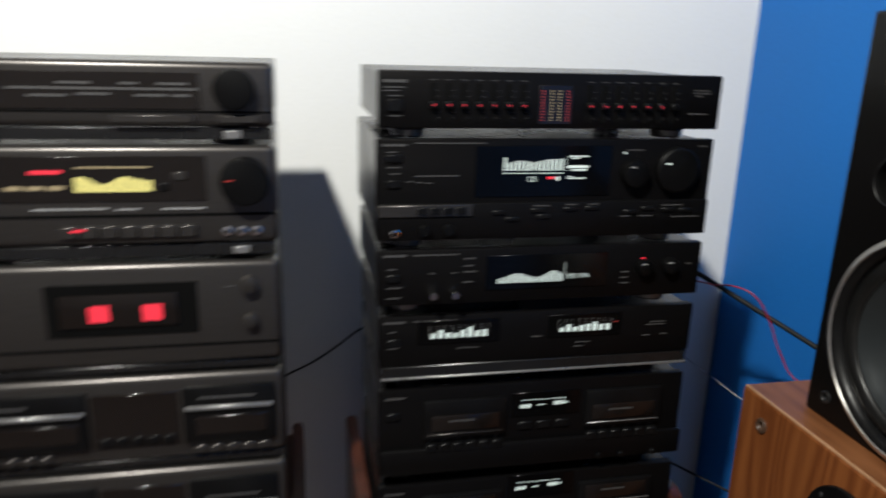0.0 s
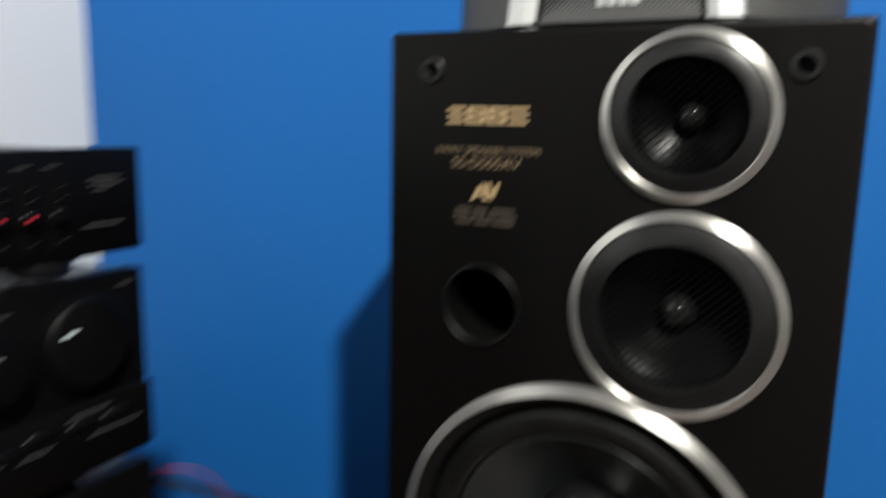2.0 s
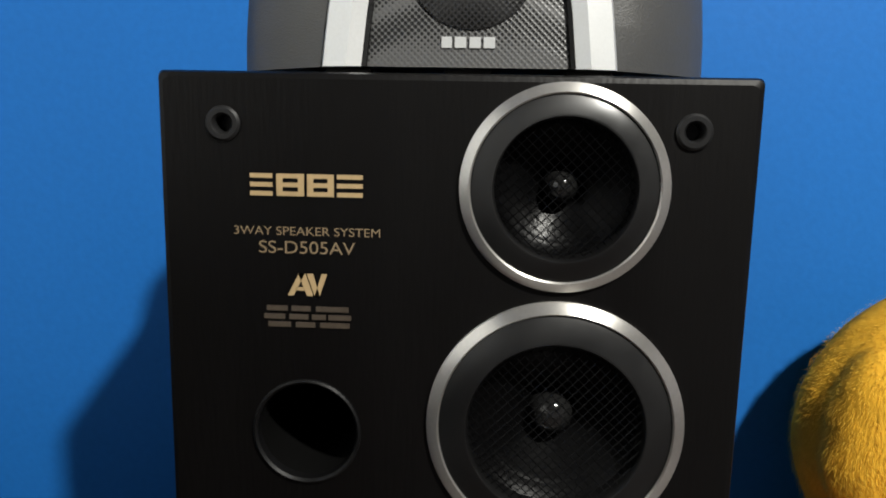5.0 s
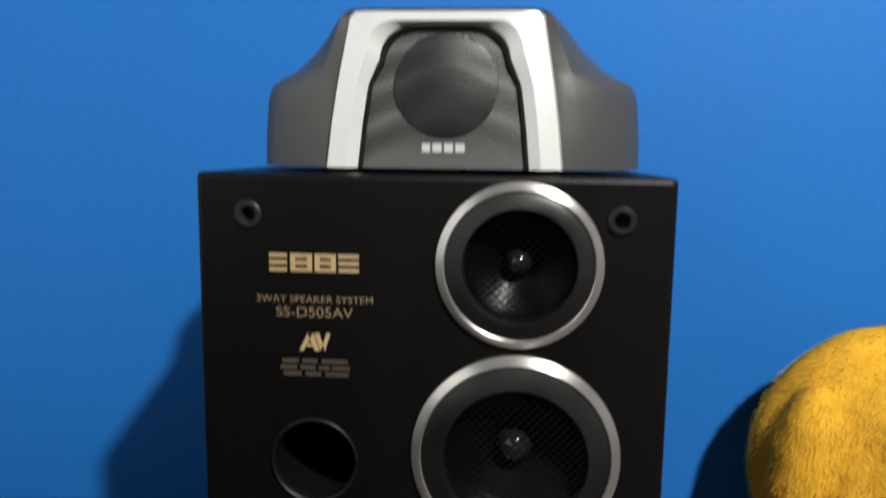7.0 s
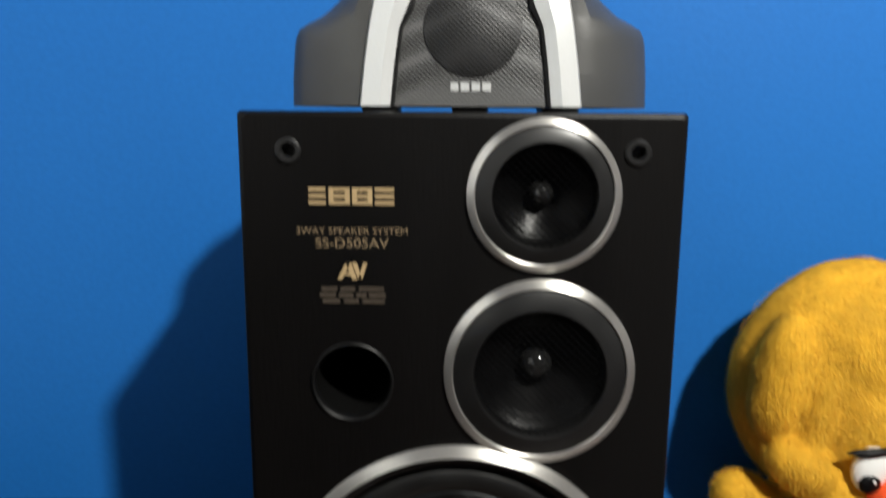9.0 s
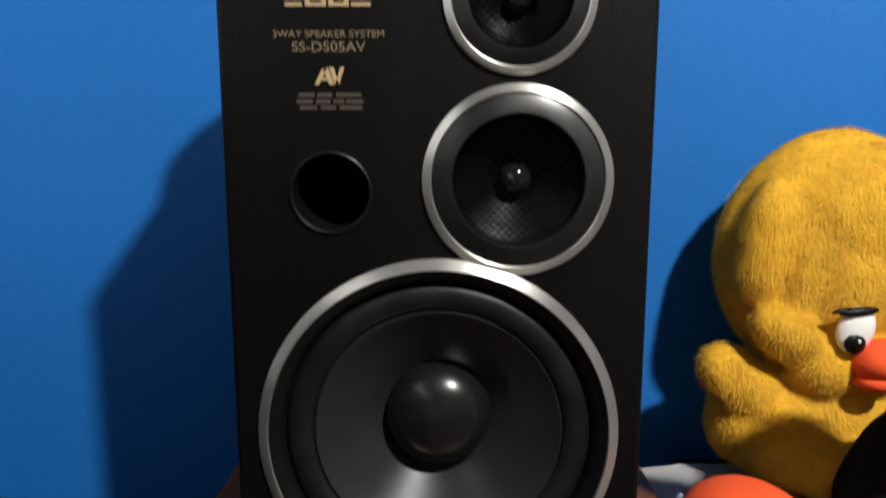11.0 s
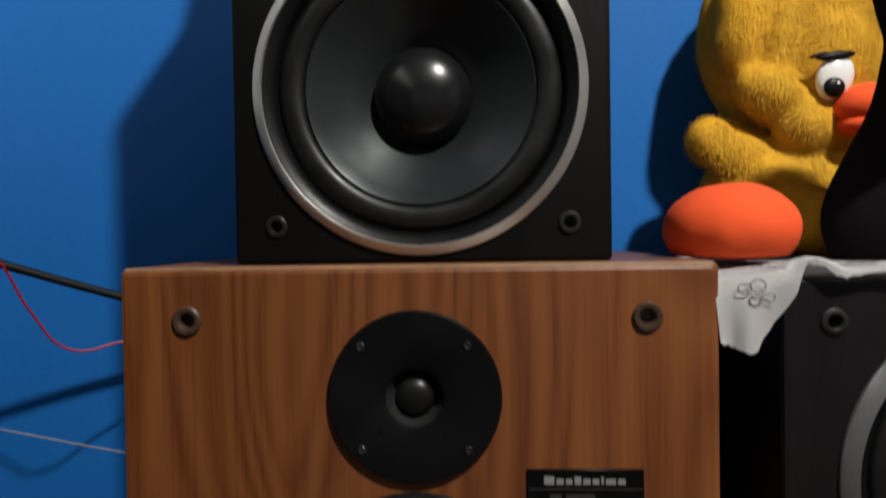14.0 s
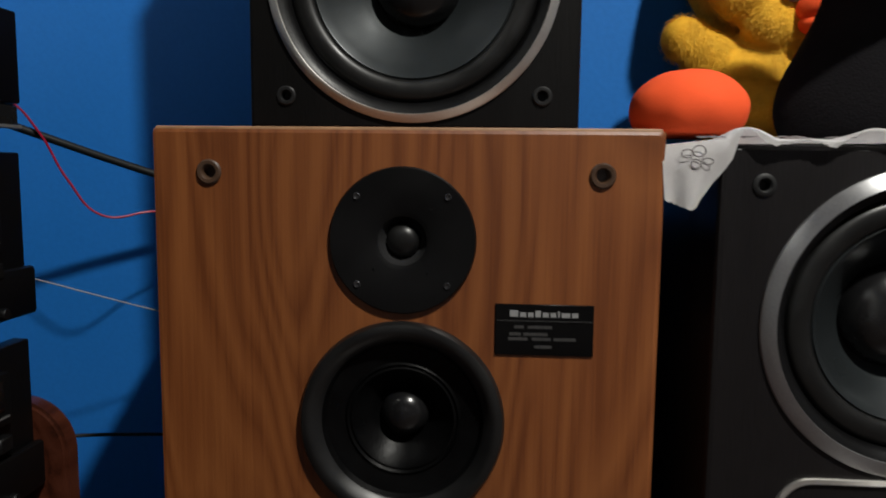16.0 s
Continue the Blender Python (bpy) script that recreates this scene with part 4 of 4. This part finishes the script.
# the charcoal stack
LX = 0.073 - FW
u = unit("stereo_tuner", LX, 1.170, 0.074, 0.30, "charcoal brushed metal tuner with large round tuning knob", 0.021, GREYFACE, False)
Z = 0.021 - 1.170
part("recess_panel", boxed(0.03, -0.010 - LX, -0.0012, 0.001, 1.190 + Z, 1.231 + Z, 0.0008, 1), BROWNWIN, u, "dark tuning window")
for z, a, b in ((1.219, -0.16, -0.125), (1.219, -0.095, -0.075), (1.219, -0.055, -0.022), (1.205, -0.190, -0.150), (1.207, -0.140, -0.105), (1.206, -0.080, -0.045), (1.206, -0.040, -0.020), (1.213, -0.21, -0.012)):
    part("printed_line", bars([(a - LX, b - LX, z + Z - 0.0015, z + Z + 0.0015)], -0.0016), DIMINK, u)
part("lower_groove", boxed(0.002, FW - 0.002, -0.0006, 0.001, 1.1865 + Z, 1.1890 + Z), DARK, u)
for a, b in ((-0.330, -0.225), (-0.107, -0.017)):
    button(u, a - LX, b - LX, 1.1755 + Z, 1.1845 + Z, 0.006, GREYFACE, label="long bevelled key")
button(u, 0.008 - LX, 0.056 - LX, 1.1755 + Z, 1.1845 + Z, 0.006, GREYFACE, label="long bevelled key")
knob(u, 0.0285 - LX, 1.214 + Z, 0.0235, 0.014, "tuning_knob")
part("base_bar", boxed(0.004, FW - 0.004, 0.004, 0.012, 0.0065, 0.0205, 0.001, 1), CASE, u)
part("front_foot", boxed(0.014 - LX, 0.034 - LX, 0.000, 0.006, 0.0075, 0.0175, 0.001, 1), SHELFGREY, u, "pale square foot")

u = unit("stereo_preamplifier", LX, 1.031, 0.118, 0.30, "charcoal preamplifier with yellow lit display and round volume knob", 0.022, GREYFACE, False)
Z = 0.022 - 1.031
w = window(u, 0.03, -0.008 - LX, 1.084 + Z, 1.137 + Z, BROWNWIN)
columns(w, -0.152 - LX, -0.068 - LX, 1.0960 + Z, [0.0135 + 0.0045 * math.sin(k * 0.55 + 1) + (0.004 if k > 15 else 0) for k in range(20)], YELGLOW, 0.86, label="lit yellow spectrum bars")
part("lit_line", bars([(-0.15 - LX, -0.07 - LX, 1.1235 + Z, 1.1255 + Z)], -0.0014), DIMYEL, w)
part("red_sign", bars([(-0.198 - LX, -0.165 - LX, 1.1170 + Z, 1.1215 + Z)], -0.0014), REDGLOW, w, "lit red sign")
for k in range(3):
    part("lit_line", bars([(-0.225 + 0.022 * k - LX, -0.208 + 0.022 * k - LX, 1.0985 + Z, 1.1035 + Z)], -0.0014), DIMYEL, w)
button(u, -0.046 - LX, -0.030 - LX, 1.1090 + Z, 1.1190 + Z, 0.003, GREYFACE)
button(u, -0.062 - LX, -0.050 - LX, 1.0960 + Z, 1.1060 + Z, 0.003)
print_line(u, -0.055 - LX, -0.014 - LX, 1.0905 + Z, 0.002)
knob(u, 0.036 - LX, 1.108 + Z, 0.0285, 0.018, "volume_knob", mark=(172, DIMRED))
for x in (0.013, 0.030, 0.047):
    part("input_socket", turned([(0.0062, 0), (0.0062, -0.002), (0.0045, -0.0026), (0.0028, -0.0026), (0.0022, 0.0005), (0, 0.0005)], x - LX, 1.0465 + Z, 20), CHROME, u, "chrome ringed socket")
for z, a, b in ((1.076, -0.20, -0.12), (1.075, -0.11, -0.085), (1.075, -0.06, -0.012)):
    print_line(u, a - LX, b - LX, z + Z, 0.0025, GREYINK)
part("lower_groove", boxed(0.002, FW - 0.002, -0.0006, 0.001, 1.0655 + Z, 1.0690 + Z), DARK, u)
for k in range(7):
    button(u, -0.173 - LX + 0.0218 * k, -0.153 - LX + 0.0218 * k, 1.0415 + Z, 1.0560 + Z, 0.006, GREYFACE, "key", "bevelled key")
part("key_light", bars([(-0.160 - LX, -0.146 - LX, 1.0500 + Z, 1.0530 + Z)], -0.0062), REDGLOW, u, "small red lit key mark")
part("base_bar", boxed(0.004, FW - 0.004, 0.004, 0.012, 0.0065, 0.0215, 0.001, 1), CASE, u)
part("front_foot", boxed(0.018 - LX, 0.038 - LX, 0.000, 0.006, 0.0085, 0.0175, 0.001, 1), SHELFGREY, u, "pale square foot")

u = unit("power_amplifier", LX, 0.876, 0.132, 0.30, "charcoal power amplifier with two red level meters in a window", 0.015, GREYFACE, False)
Z = 0.015 - 0.876
w = window(u, -0.200 - LX, -0.027 - LX, 0.918 + Z, 0.984 + Z, DARK, "meter_recess", "dark meter recess")
part("meter_glass", boxed(-0.186 - LX, -0.050 - LX, -0.0030, -0.001, 0.930 + Z, 0.972 + Z, 0.002, 2), BROWNWIN, w, "smoked meter glass")
for x in (-0.152, -0.0915):
    columns(w, x - LX, x + 0.023 - LX, 0.9370 + Z, [0.021] * 1, REDGLOW, 1.0, -0.0032, "red_meter", "lit red meter block")
for z in (0.979, 0.932):
    knob(u, 0.035 - LX, z + Z, 0.011 if z > 0.95 else 0.009, 0.010, "level_knob", GREYFACE)
print_line(u, 0.006 - LX, 0.018 - LX, 0.976 + Z)
part("lower_groove", boxed(0.002, FW - 0.002, -0.0006, 0.001, 0.8995 + Z, 0.9030 + Z), DARK, u)
part("base_bar", boxed(0.004, FW - 0.004, 0.004, 0.012, 0.005, 0.0145, 0.001, 1), CASE, u)


def grey_deck(z, h, label):
    u = unit("cassette_deck", LX, z, h, 0.30, label, 0.016, GREYFACE, False)
    g = 0.016
    for a, b in ((0.055, 0.212), (0.325, 0.440)):
        dr = part("tape_door", boxed(a, b, -0.006, 0.001, g + 0.022, g + h - 0.016, 0.003, 2), BLACKPL, u, "dark cassette door", smooth=30)
        part("door_strip", boxed(a + 0.003, b - 0.003, -0.0095, -0.005, g + 0.070, g + 0.0755, 0.001, 1), SHELFGREY, dr, "pale metal pull strip")
        part("tape_window", boxed(a + 0.015, b - 0.012, -0.0068, -0.005, g + 0.034, g + 0.060, 0.001, 1), BROWNWIN, dr, "smoked tape window")
        part("door_mark", bars([(a + 0.02, a + 0.09, g + 0.085, g + 0.088)], -0.0064), DIMINK, dr)
    part("centre_panel", boxed(0.216, 0.320, -0.0015, 0.001, g + 0.020, g + h - 0.022, 0.001, 1), BROWNWIN, u, "dark centre panel")
    for k in range(5):
        button(u, 0.222 + 0.019 * k, 0.238 + 0.019 * k, g + 0.024, g + 0.036, 0.004)
        button(u, 0.335 + 0.020 * k, 0.352 + 0.020 * k, g + 0.007, g + 0.017, 0.004, GREYFACE)
        button(u, 0.070 + 0.020 * k, 0.087 + 0.020 * k, g + 0.007, g + 0.017, 0.004, GREYFACE)
    part("base_bar", boxed(0.004, FW - 0.004, 0.004, 0.012, 0.005, 0.0155, 0.001, 1), CASE, u)
    return u


grey_deck(0.744, 0.117, "charcoal double cassette deck with pale pull strips on its doors")
grey_deck(0.600, 0.128, "charcoal double cassette deck at the foot of the stack")


# ---- stands under the stacks ----
def stand(x0, x1, top, tall, label):
    s = thing("wooden_stand", pose(x0, 0.874, 0), label, "stand", "stands under the stacks")
    w, d, r = x1 - x0, 0.34, 0.045
    for a in (0.0, w - 0.02):
        bm = bmesh.new()
        prof = [(d, 0.0), (d, tall)] + [(r - r * math.sin(radians(q)), tall - r + r * math.cos(radians(q))) for q in range(0, 91, 10)] + [(0.0, 0.0)]
        lo, hi = [bm.verts.new((a, y, z)) for y, z in prof], [bm.verts.new((a + 0.02, y, z)) for y, z in prof]
        bm.faces.new(lo), bm.faces.new(hi[::-1])
        for k in range(len(prof)):
            j = (k + 1) % len(prof)
            bm.faces.new((lo[k], lo[j], hi[j], hi[k]))
        bmesh.ops.recalc_face_normals(bm, faces=bm.faces)
        bmesh.ops.bevel(bm, geom=[e for e in bm.edges if abs(e.verts[0].co.x - e.verts[1].co.x) < 1e-6], offset=0.003, segments=2, affect="EDGES")
        part("side_panel", bm, REDWOOD, s, "glossy dark red end board with rounded corner", smooth=30)
    for z in (top, 0.30, 0.06):
        part("shelf", boxed(0.02, w - 0.02, 0.012, d - 0.01, z - 0.022, z, 0.002, 1), REDWOOD, s, "dark red shelf board")
    return s


stand(RX - 0.020, RX + FW + 0.028, 0.520, 0.607, "dark red wooden stand with rounded end boards under black stack")
stand(LX - 0.024, LX + FW + 0.024, 0.584, 0.600, "dark red wooden stand under the charcoal stack")


# ---- soft toys, each one plain mesh ----
def lump(bm, c, r, rot=(0, 0, 0), sub=4, slot=0, rough=0.0, freq=25.0):
    m = Matrix.LocRotScale(c, Euler([radians(a) for a in rot]), r)
    before = set(bm.faces)
    got = bmesh.ops.create_icosphere(bm, subdivisions=sub, radius=1.0)
    for v in got["verts"]:
        p = m @ v.co
        n = (p - Vector(c)).normalized()
        v.co = p + n * rough * (noise.noise(p * freq) + 0.5 * noise.noise(p * freq * 2.3))
    for f in set(bm.faces) - before:
        f.material_index = slot
        f.smooth = True
    return m


def soft_union(bm, voxel, rounds):
    """One closed skin round overlapping lumps, with the creases softened."""
    ob = link("lumps", bm, FUR)
    r = ob.modifiers.new("skin", "REMESH")
    r.mode, r.voxel_size = "VOXEL", voxel
    s = ob.modifiers.new("ease", "SMOOTH")
    s.factor, s.iterations = 0.8, rounds
    me = bpy.data.meshes.new_from_object(ob.evaluated_get(bpy.context.evaluated_depsgraph_get()))
    bpy.data.objects.remove(ob)
    out = bmesh.new()
    out.from_mesh(me)
    for f in out.faces:
        f.smooth = True
    return out


def yellow_toy():
    lumps = bmesh.new()
    for c, r, rot in (((0.962, 0.201, 1.056), (0.066, 0.117, 0.125), (0, 0, 0)),
                      ((0.928, 0.284, 1.072), (0.028, 0.027, 0.064), (8, 0, 0)),
                      ((0.922, 0.252, 1.045), (0.026, 0.017, 0.062), (6, 0, 0)),
                      ((0.938, 0.185, 1.090), (0.046, 0.086, 0.078), (0, 0, 0)),
                      ((0.920, 0.203, 1.030), (0.034, 0.044, 0.056), (0, 0, 0)),
                      ((0.912, 0.262, 0.988), (0.028, 0.040, 0.026), (24, 0, 0)),
                      ((0.908, 0.226, 0.960), (0.026, 0.036, 0.030), (20, 0, 0)),
                      ((0.914, 0.185, 0.962), (0.030, 0.045, 0.030), (0, 0, 0)),
                      ((0.950, 0.215, 0.890), (0.064, 0.108, 0.066), (0, 0, 0)),
                      ((0.932, 0.311, 0.946), (0.026, 0.029, 0.026), (0, 0, 0)),
                      ((0.928, 0.288, 0.930), (0.027, 0.040, 0.027), (30, 0, 0)),
                      ((0.920, 0.240, 0.905), (0.032, 0.058, 0.022), (12, 0, 0)),
                      ((0.905, 0.235, 0.868), (0.045, 0.066, 0.034), (6, 0, 0))):
        lump(lumps, c, r, rot, sub=4, rough=0.003)
    bm = soft_union(lumps, 0.0045, 2)
    skin = [(f.calc_center_median(), f.normal.copy(), f.calc_area()) for f in bm.faces]
    foot = lump(bm, (0.790, 0.3425, 0.8580), (0.062, 0.0535, 0.0380), (0, 0, -8), slot=1, rough=0.0022, freq=22)
    for v in bm.verts:
        if v.co.x < 0.858 and v.co.z < 0.8375 and v.co.y > 0.285:
            v.co.z = 0.8375 - 0.25 * (0.8375 - v.co.z)
    lump(bm, (0.882, 0.1885, 0.973), (0.024, 0.0265, 0.0185), (-14, 0, 0), slot=1, rough=0.001)
    lump(bm, (0.882, 0.192, 0.954), (0.019, 0.020, 0.011), slot=1, rough=0.001)
    lump(bm, (0.888, 0.2120, 1.0000), (0.010, 0.0170, 0.0225), (18, 0, 0), slot=2)
    lump(bm, (0.8800, 0.2160, 0.9890), (0.0042, 0.0098, 0.0098), slot=3, sub=3)
    # white bead set on the pupil as a modelled glint
    lump(bm, (0.8770, 0.2140, 0.9920), (0.0014, 0.0020, 0.0020), slot=2, sub=2)
    lump(bm, (0.8815, 0.2140, 1.0185), (0.0045, 0.0185, 0.0044), (-6, 0, 0), slot=3, sub=3)
    lump(bm, (0.8810, 0.2300, 1.0195), (0.003, 0.0095, 0.0022), (-14, 0, 0), slot=3, sub=2)
    lump(bm, (0.828, 0.380, 0.856), (0.018, 0.008, 0.012), slot=4, rough=0.001)
    # combed pile on all that can be seen of the skin
    rng = random.Random(4)
    front = [s for s in skin if s[0].x < 0.985 and s[1].x < 0.45]
    for p, nrm, area in rng.choices(front, [s[2] for s in front], k=110000):
        if abs(p.y - 0.2120) < 0.017 and abs(p.z - 1.000) < 0.022 and p.x < 0.92:
            continue
        p = p + Vector((rng.uniform(-1, 1), rng.uniform(-1, 1), rng.uniform(-1, 1))) * 0.003
        flow = Vector((0, 0.9 * noise.noise(p * 20), -0.75 + 0.8 * noise.noise(p * 20 + Vector((7, 3, 1)))))
        d = (nrm * 0.30 + (flow - nrm * flow.dot(nrm)) + Vector((rng.gauss(0, 0.09), rng.gauss(0, 0.09), rng.gauss(0, 0.09)))).normalized()
        L = rng.uniform(0.0016, 0.0034) * (1.0 if p.z > 1.09 else 1.3)
        side = d.cross(nrm)
        side = side.normalized() * 0.0002 if side.length > 1e-4 else Vector((0, 0.0002, 0))
        f = bm.faces.new([bm.verts.new(p - side - nrm * 0.0008), bm.verts.new(p + side - nrm * 0.0008), bm.verts.new(p + d * L)])
        f.material_index = 5 if rng.random() < 0.35 else 0
    ob = link("plush_toy", bm, [FUR, ORANGE, EYEWHITE, BLACKPL, PALEBLUE, FURTIP])
    return tagged(ob, "fluffy yellow plush toy with orange felt foot against the blue wall", "plush toy")


def black_toy():
    bm = bmesh.new()
    prof = ((0.836, 0.052), (0.846, 0.082), (0.862, 0.096), (0.882, 0.1005), (0.905, 0.095), (0.930, 0.083), (0.955, 0.067), (0.980, 0.055), (0.996, 0.050), (1.012, 0.053), (1.035, 0.057), (1.060, 0.055), (1.085, 0.046), (1.105, 0.030), (1.114, 0.0))
    fine = []
    for k in range(len(prof) - 1):
        p0, p1, p2, p3 = (Vector(prof[min(max(k + q, 0), len(prof) - 1)]) for q in (-1, 0, 1, 2))
        for s in (0, 0.33, 0.67):
            fine.append(0.5 * (2 * p1 + (p2 - p0) * s + (2 * p0 - 5 * p1 + 4 * p2 - p3) * s * s + (3 * p1 - p0 - 3 * p2 + p3) * s ** 3))
    rings = []
    for z, r in fine + [Vector((prof[-1][0], 0.0004))]:
        # the belly sits back on the cloth, the head leans forward
        lean = min(max((z - 0.93) / 0.09, 0.0), 1.0)
        k = 1.19 - 0.19 * lean * lean * (3 - 2 * lean)
        ring = []
        for a in (2 * math.pi * q / 40 for q in range(40)):
            x, y = 0.726 + 0.50 * r * math.cos(a), 0.204 + 0.97 * r * math.sin(a) + 0.003 * noise.noise(Vector((z * 30, a * 2, 0)))
            ring.append(bm.verts.new((0.207 + (x - 0.207) * k, 0.562 + (y - 0.562) * k, 0.984 + (z - 0.984) * k)))
        rings.append(ring)
    for p, q in zip(rings, rings[1:]):
        for k in range(40):
            bm.faces.new((p[k], p[(k + 1) % 40], q[(k + 1) % 40], q[k]))
    bm.faces.new(rings[0][::-1])
    bmesh.ops.remove_doubles(bm, verts=bm.verts, dist=1e-5)
    for f in bm.faces:
        f.smooth = True
    lump(bm, (0.830, 0.090, 0.852), (0.046, 0.048, 0.024), rough=0.002)
    lump(bm, (0.812, 0.165, 0.852), (0.024, 0.020, 0.022), rough=0.001)
    for v in bm.verts:
        v.co.z = max(v.co.z, 0.8315)
    # a floppy ear that hangs forward from the head
    lump(bm, (0.697, 0.260, 1.096), (0.009, 0.060, 0.030), (57, 0, 0), rough=0.001)
    lump(bm, (0.690, 0.262, 1.096), (0.008, 0.055, 0.026), (57, 0, 0), slot=1, rough=0.001)
    bmesh.ops.recalc_face_normals(bm, faces=bm.faces)
    ob = link("plush_toy", bm, [BLACKFELT, PINK])
    return tagged(ob, "black plush toy with a pink felt ear on a white cloth", "plush toy")


yellow_toy()
black_toy()


# ---- cloth on the charcoal speaker ----
def cloth():
    c = thing("table_cloth", pose(0, 0, 0), "white linen cloth with grey embroidery draped over a black speaker", "cloth")
    bm = bmesh.new()
    top, NY, NX, ND = 0.8285, 110, 40, 14

    def drop(y):
        if y > 0.357:
            return 0.043 + 0.0125 * (0.388 - y) / 0.031
        if y > 0.331:
            return 0.005 + 0.0505 * ((y - 0.331) / 0.026) ** 0.85
        return 0.0035 + 0.0022 * math.sin(y * 130)
    rows = []
    for i in range(NY + 1):
        y = 0.388 - 0.363 * i / NY
        over = max(0.0, y - 0.338)
        row = []
        for k in range(NX + 1):
            x = 0.97 - (0.97 - 0.690) * k / NX
            fr = (k / NX) ** 6
            lift = 0.0006 + 0.0018 * abs(noise.noise(Vector((x * 18, y * 22, 0)))) + fr * (0.0085 * max(0, math.sin(y * 62 + 0.4)) if y < 0.335 else 0)
            row.append(bm.verts.new((x, y, top + lift - over * 0.12)))
        d = drop(y)
        for k in range(1, ND + 1):
            s = k / ND
            bulge = 0.0035 * math.sin(min(1, s * 2.5) * math.pi / 2) + 0.0035 * math.sin(y * 190 + 2.0) * s * min(1, d / 0.03)
            row.append(bm.verts.new((0.690 - bulge, y + 0.004 * s * math.sin(y * 110), row[NX].co.z - d * s - 0.0015 * s * math.sin(y * 420) ** 2)))
        rows.append(row)
    for a, b in zip(rows, rows[1:]):
        for k in range(len(a) - 1):
            bm.faces.new((a[k], a[k + 1], b[k + 1], b[k]))
    bmesh.ops.solidify(bm, geom=bm.faces[:], thickness=0.0008)
    part("sheet", bm, LINEN, c, smooth=70)
    rng = random.Random(8)

    def ring(cx, cy, cz, r, up, squash):
        rb = bmesh.new()
        n, t = 26, 0.0005
        prev = first = None
        for k in range(n):
            a = 2 * math.pi * k / n
            u, v = math.cos(a) * r, math.sin(a) * r * squash
            ctr = Vector((cx + u, cy + v, cz)) if up else Vector((cx, cy + u, cz + v))
            nr = Vector((0, 0, 1)) if up else Vector((-1, 0, 0))
            out = (ctr - Vector((cx, cy, cz))).normalized()
            cur = [rb.verts.new(ctr + out * t), rb.verts.new(ctr + nr * t), rb.verts.new(ctr - out * t)]
            if prev:
                for j in range(2):
                    rb.faces.new((prev[j], prev[j + 1], cur[j + 1], cur[j]))
            prev, first = cur, first or cur
        for j in range(2):
            rb.faces.new((prev[j], prev[j + 1], first[j + 1], first[j]))
        bmesh.ops.recalc_face_normals(rb, faces=rb.faces)
        part("embroidered_ring", rb, THREAD, c)
    for cx, cy in ((0.705, 0.345), (0.722, 0.312), (0.712, 0.280), (0.740, 0.262), (0.715, 0.238)):
        for k in range(5):
            a = 2 * math.pi * k / 5 + cx * 40
            ring(cx + 0.008 * math.cos(a), cy + 0.008 * math.sin(a), top + 0.0032 - max(0, cy - 0.338) * 0.12, rng.uniform(0.004, 0.0062), True, rng.uniform(0.6, 1.0))
    for y, z, r, q in ((0.368, 0.817, 0.0046, 0.7), (0.359, 0.819, 0.0052, 0.85), (0.361, 0.809, 0.0038, 0.9), (0.352, 0.811, 0.0044, 0.6)):
        ring(0.6845, y, z, r, False, q)
    return c


cloth()

# ---- cables ----
tube("speaker_cable", [(0.56, 1.33, 1.03), (0.66, 1.325, 0.975), (0.75, 1.21, 0.916), (0.85, 1.066, 0.853), (0.95, 0.92, 0.79), (1.005, 0.80, 0.752), (1.005, 0.70, 0.73)], 0.0046, CABLE, "thick black speaker cable sagging from stack to speakers", "cable")
tube("signal_wire", [(0.60, 1.33, 0.85), (0.66, 1.33, 0.815), (0.8, 1.12, 0.718), (0.9, 0.968, 0.649), (0.995, 0.822, 0.585), (1.005, 0.74, 0.56)], 0.0008, CLEARWIRE, "thin pale grey wire running behind the walnut speaker", "wire")
tube("signal_wire", [(0.62, 1.33, 0.90), (0.74, 1.21, 0.878), (0.811, 1.104, 0.873), (0.835, 1.071, 0.879), (0.855, 1.043, 0.870), (0.871, 1.022, 0.838), (0.886, 1.0, 0.785), (0.905, 0.973, 0.745), (0.937, 0.928, 0.748), (0.99, 0.84, 0.745)], 0.0014, REDWIRE, "thin red wire looping down behind the walnut speaker", "wire")
tube("mains_cable", [(-0.02, 1.372, 0.56), (0.062, 1.372, 0.618), (0.119, 1.372, 0.646), (0.168, 1.372, 0.678), (0.208, 1.372, 0.708), (0.30, 1.372, 0.76)], 0.0022, CABLE, "thin black mains cable against the white wall", "cable")
tube("mains_cable", [(0.70, 1.25, 0.52), (0.80, 1.12, 0.500), (0.882, 1.005, 0.488), (0.925, 0.945, 0.476), (1.0, 0.83, 0.45)], 0.0022, CABLE, "thin black mains cable behind the walnut speaker", "cable")
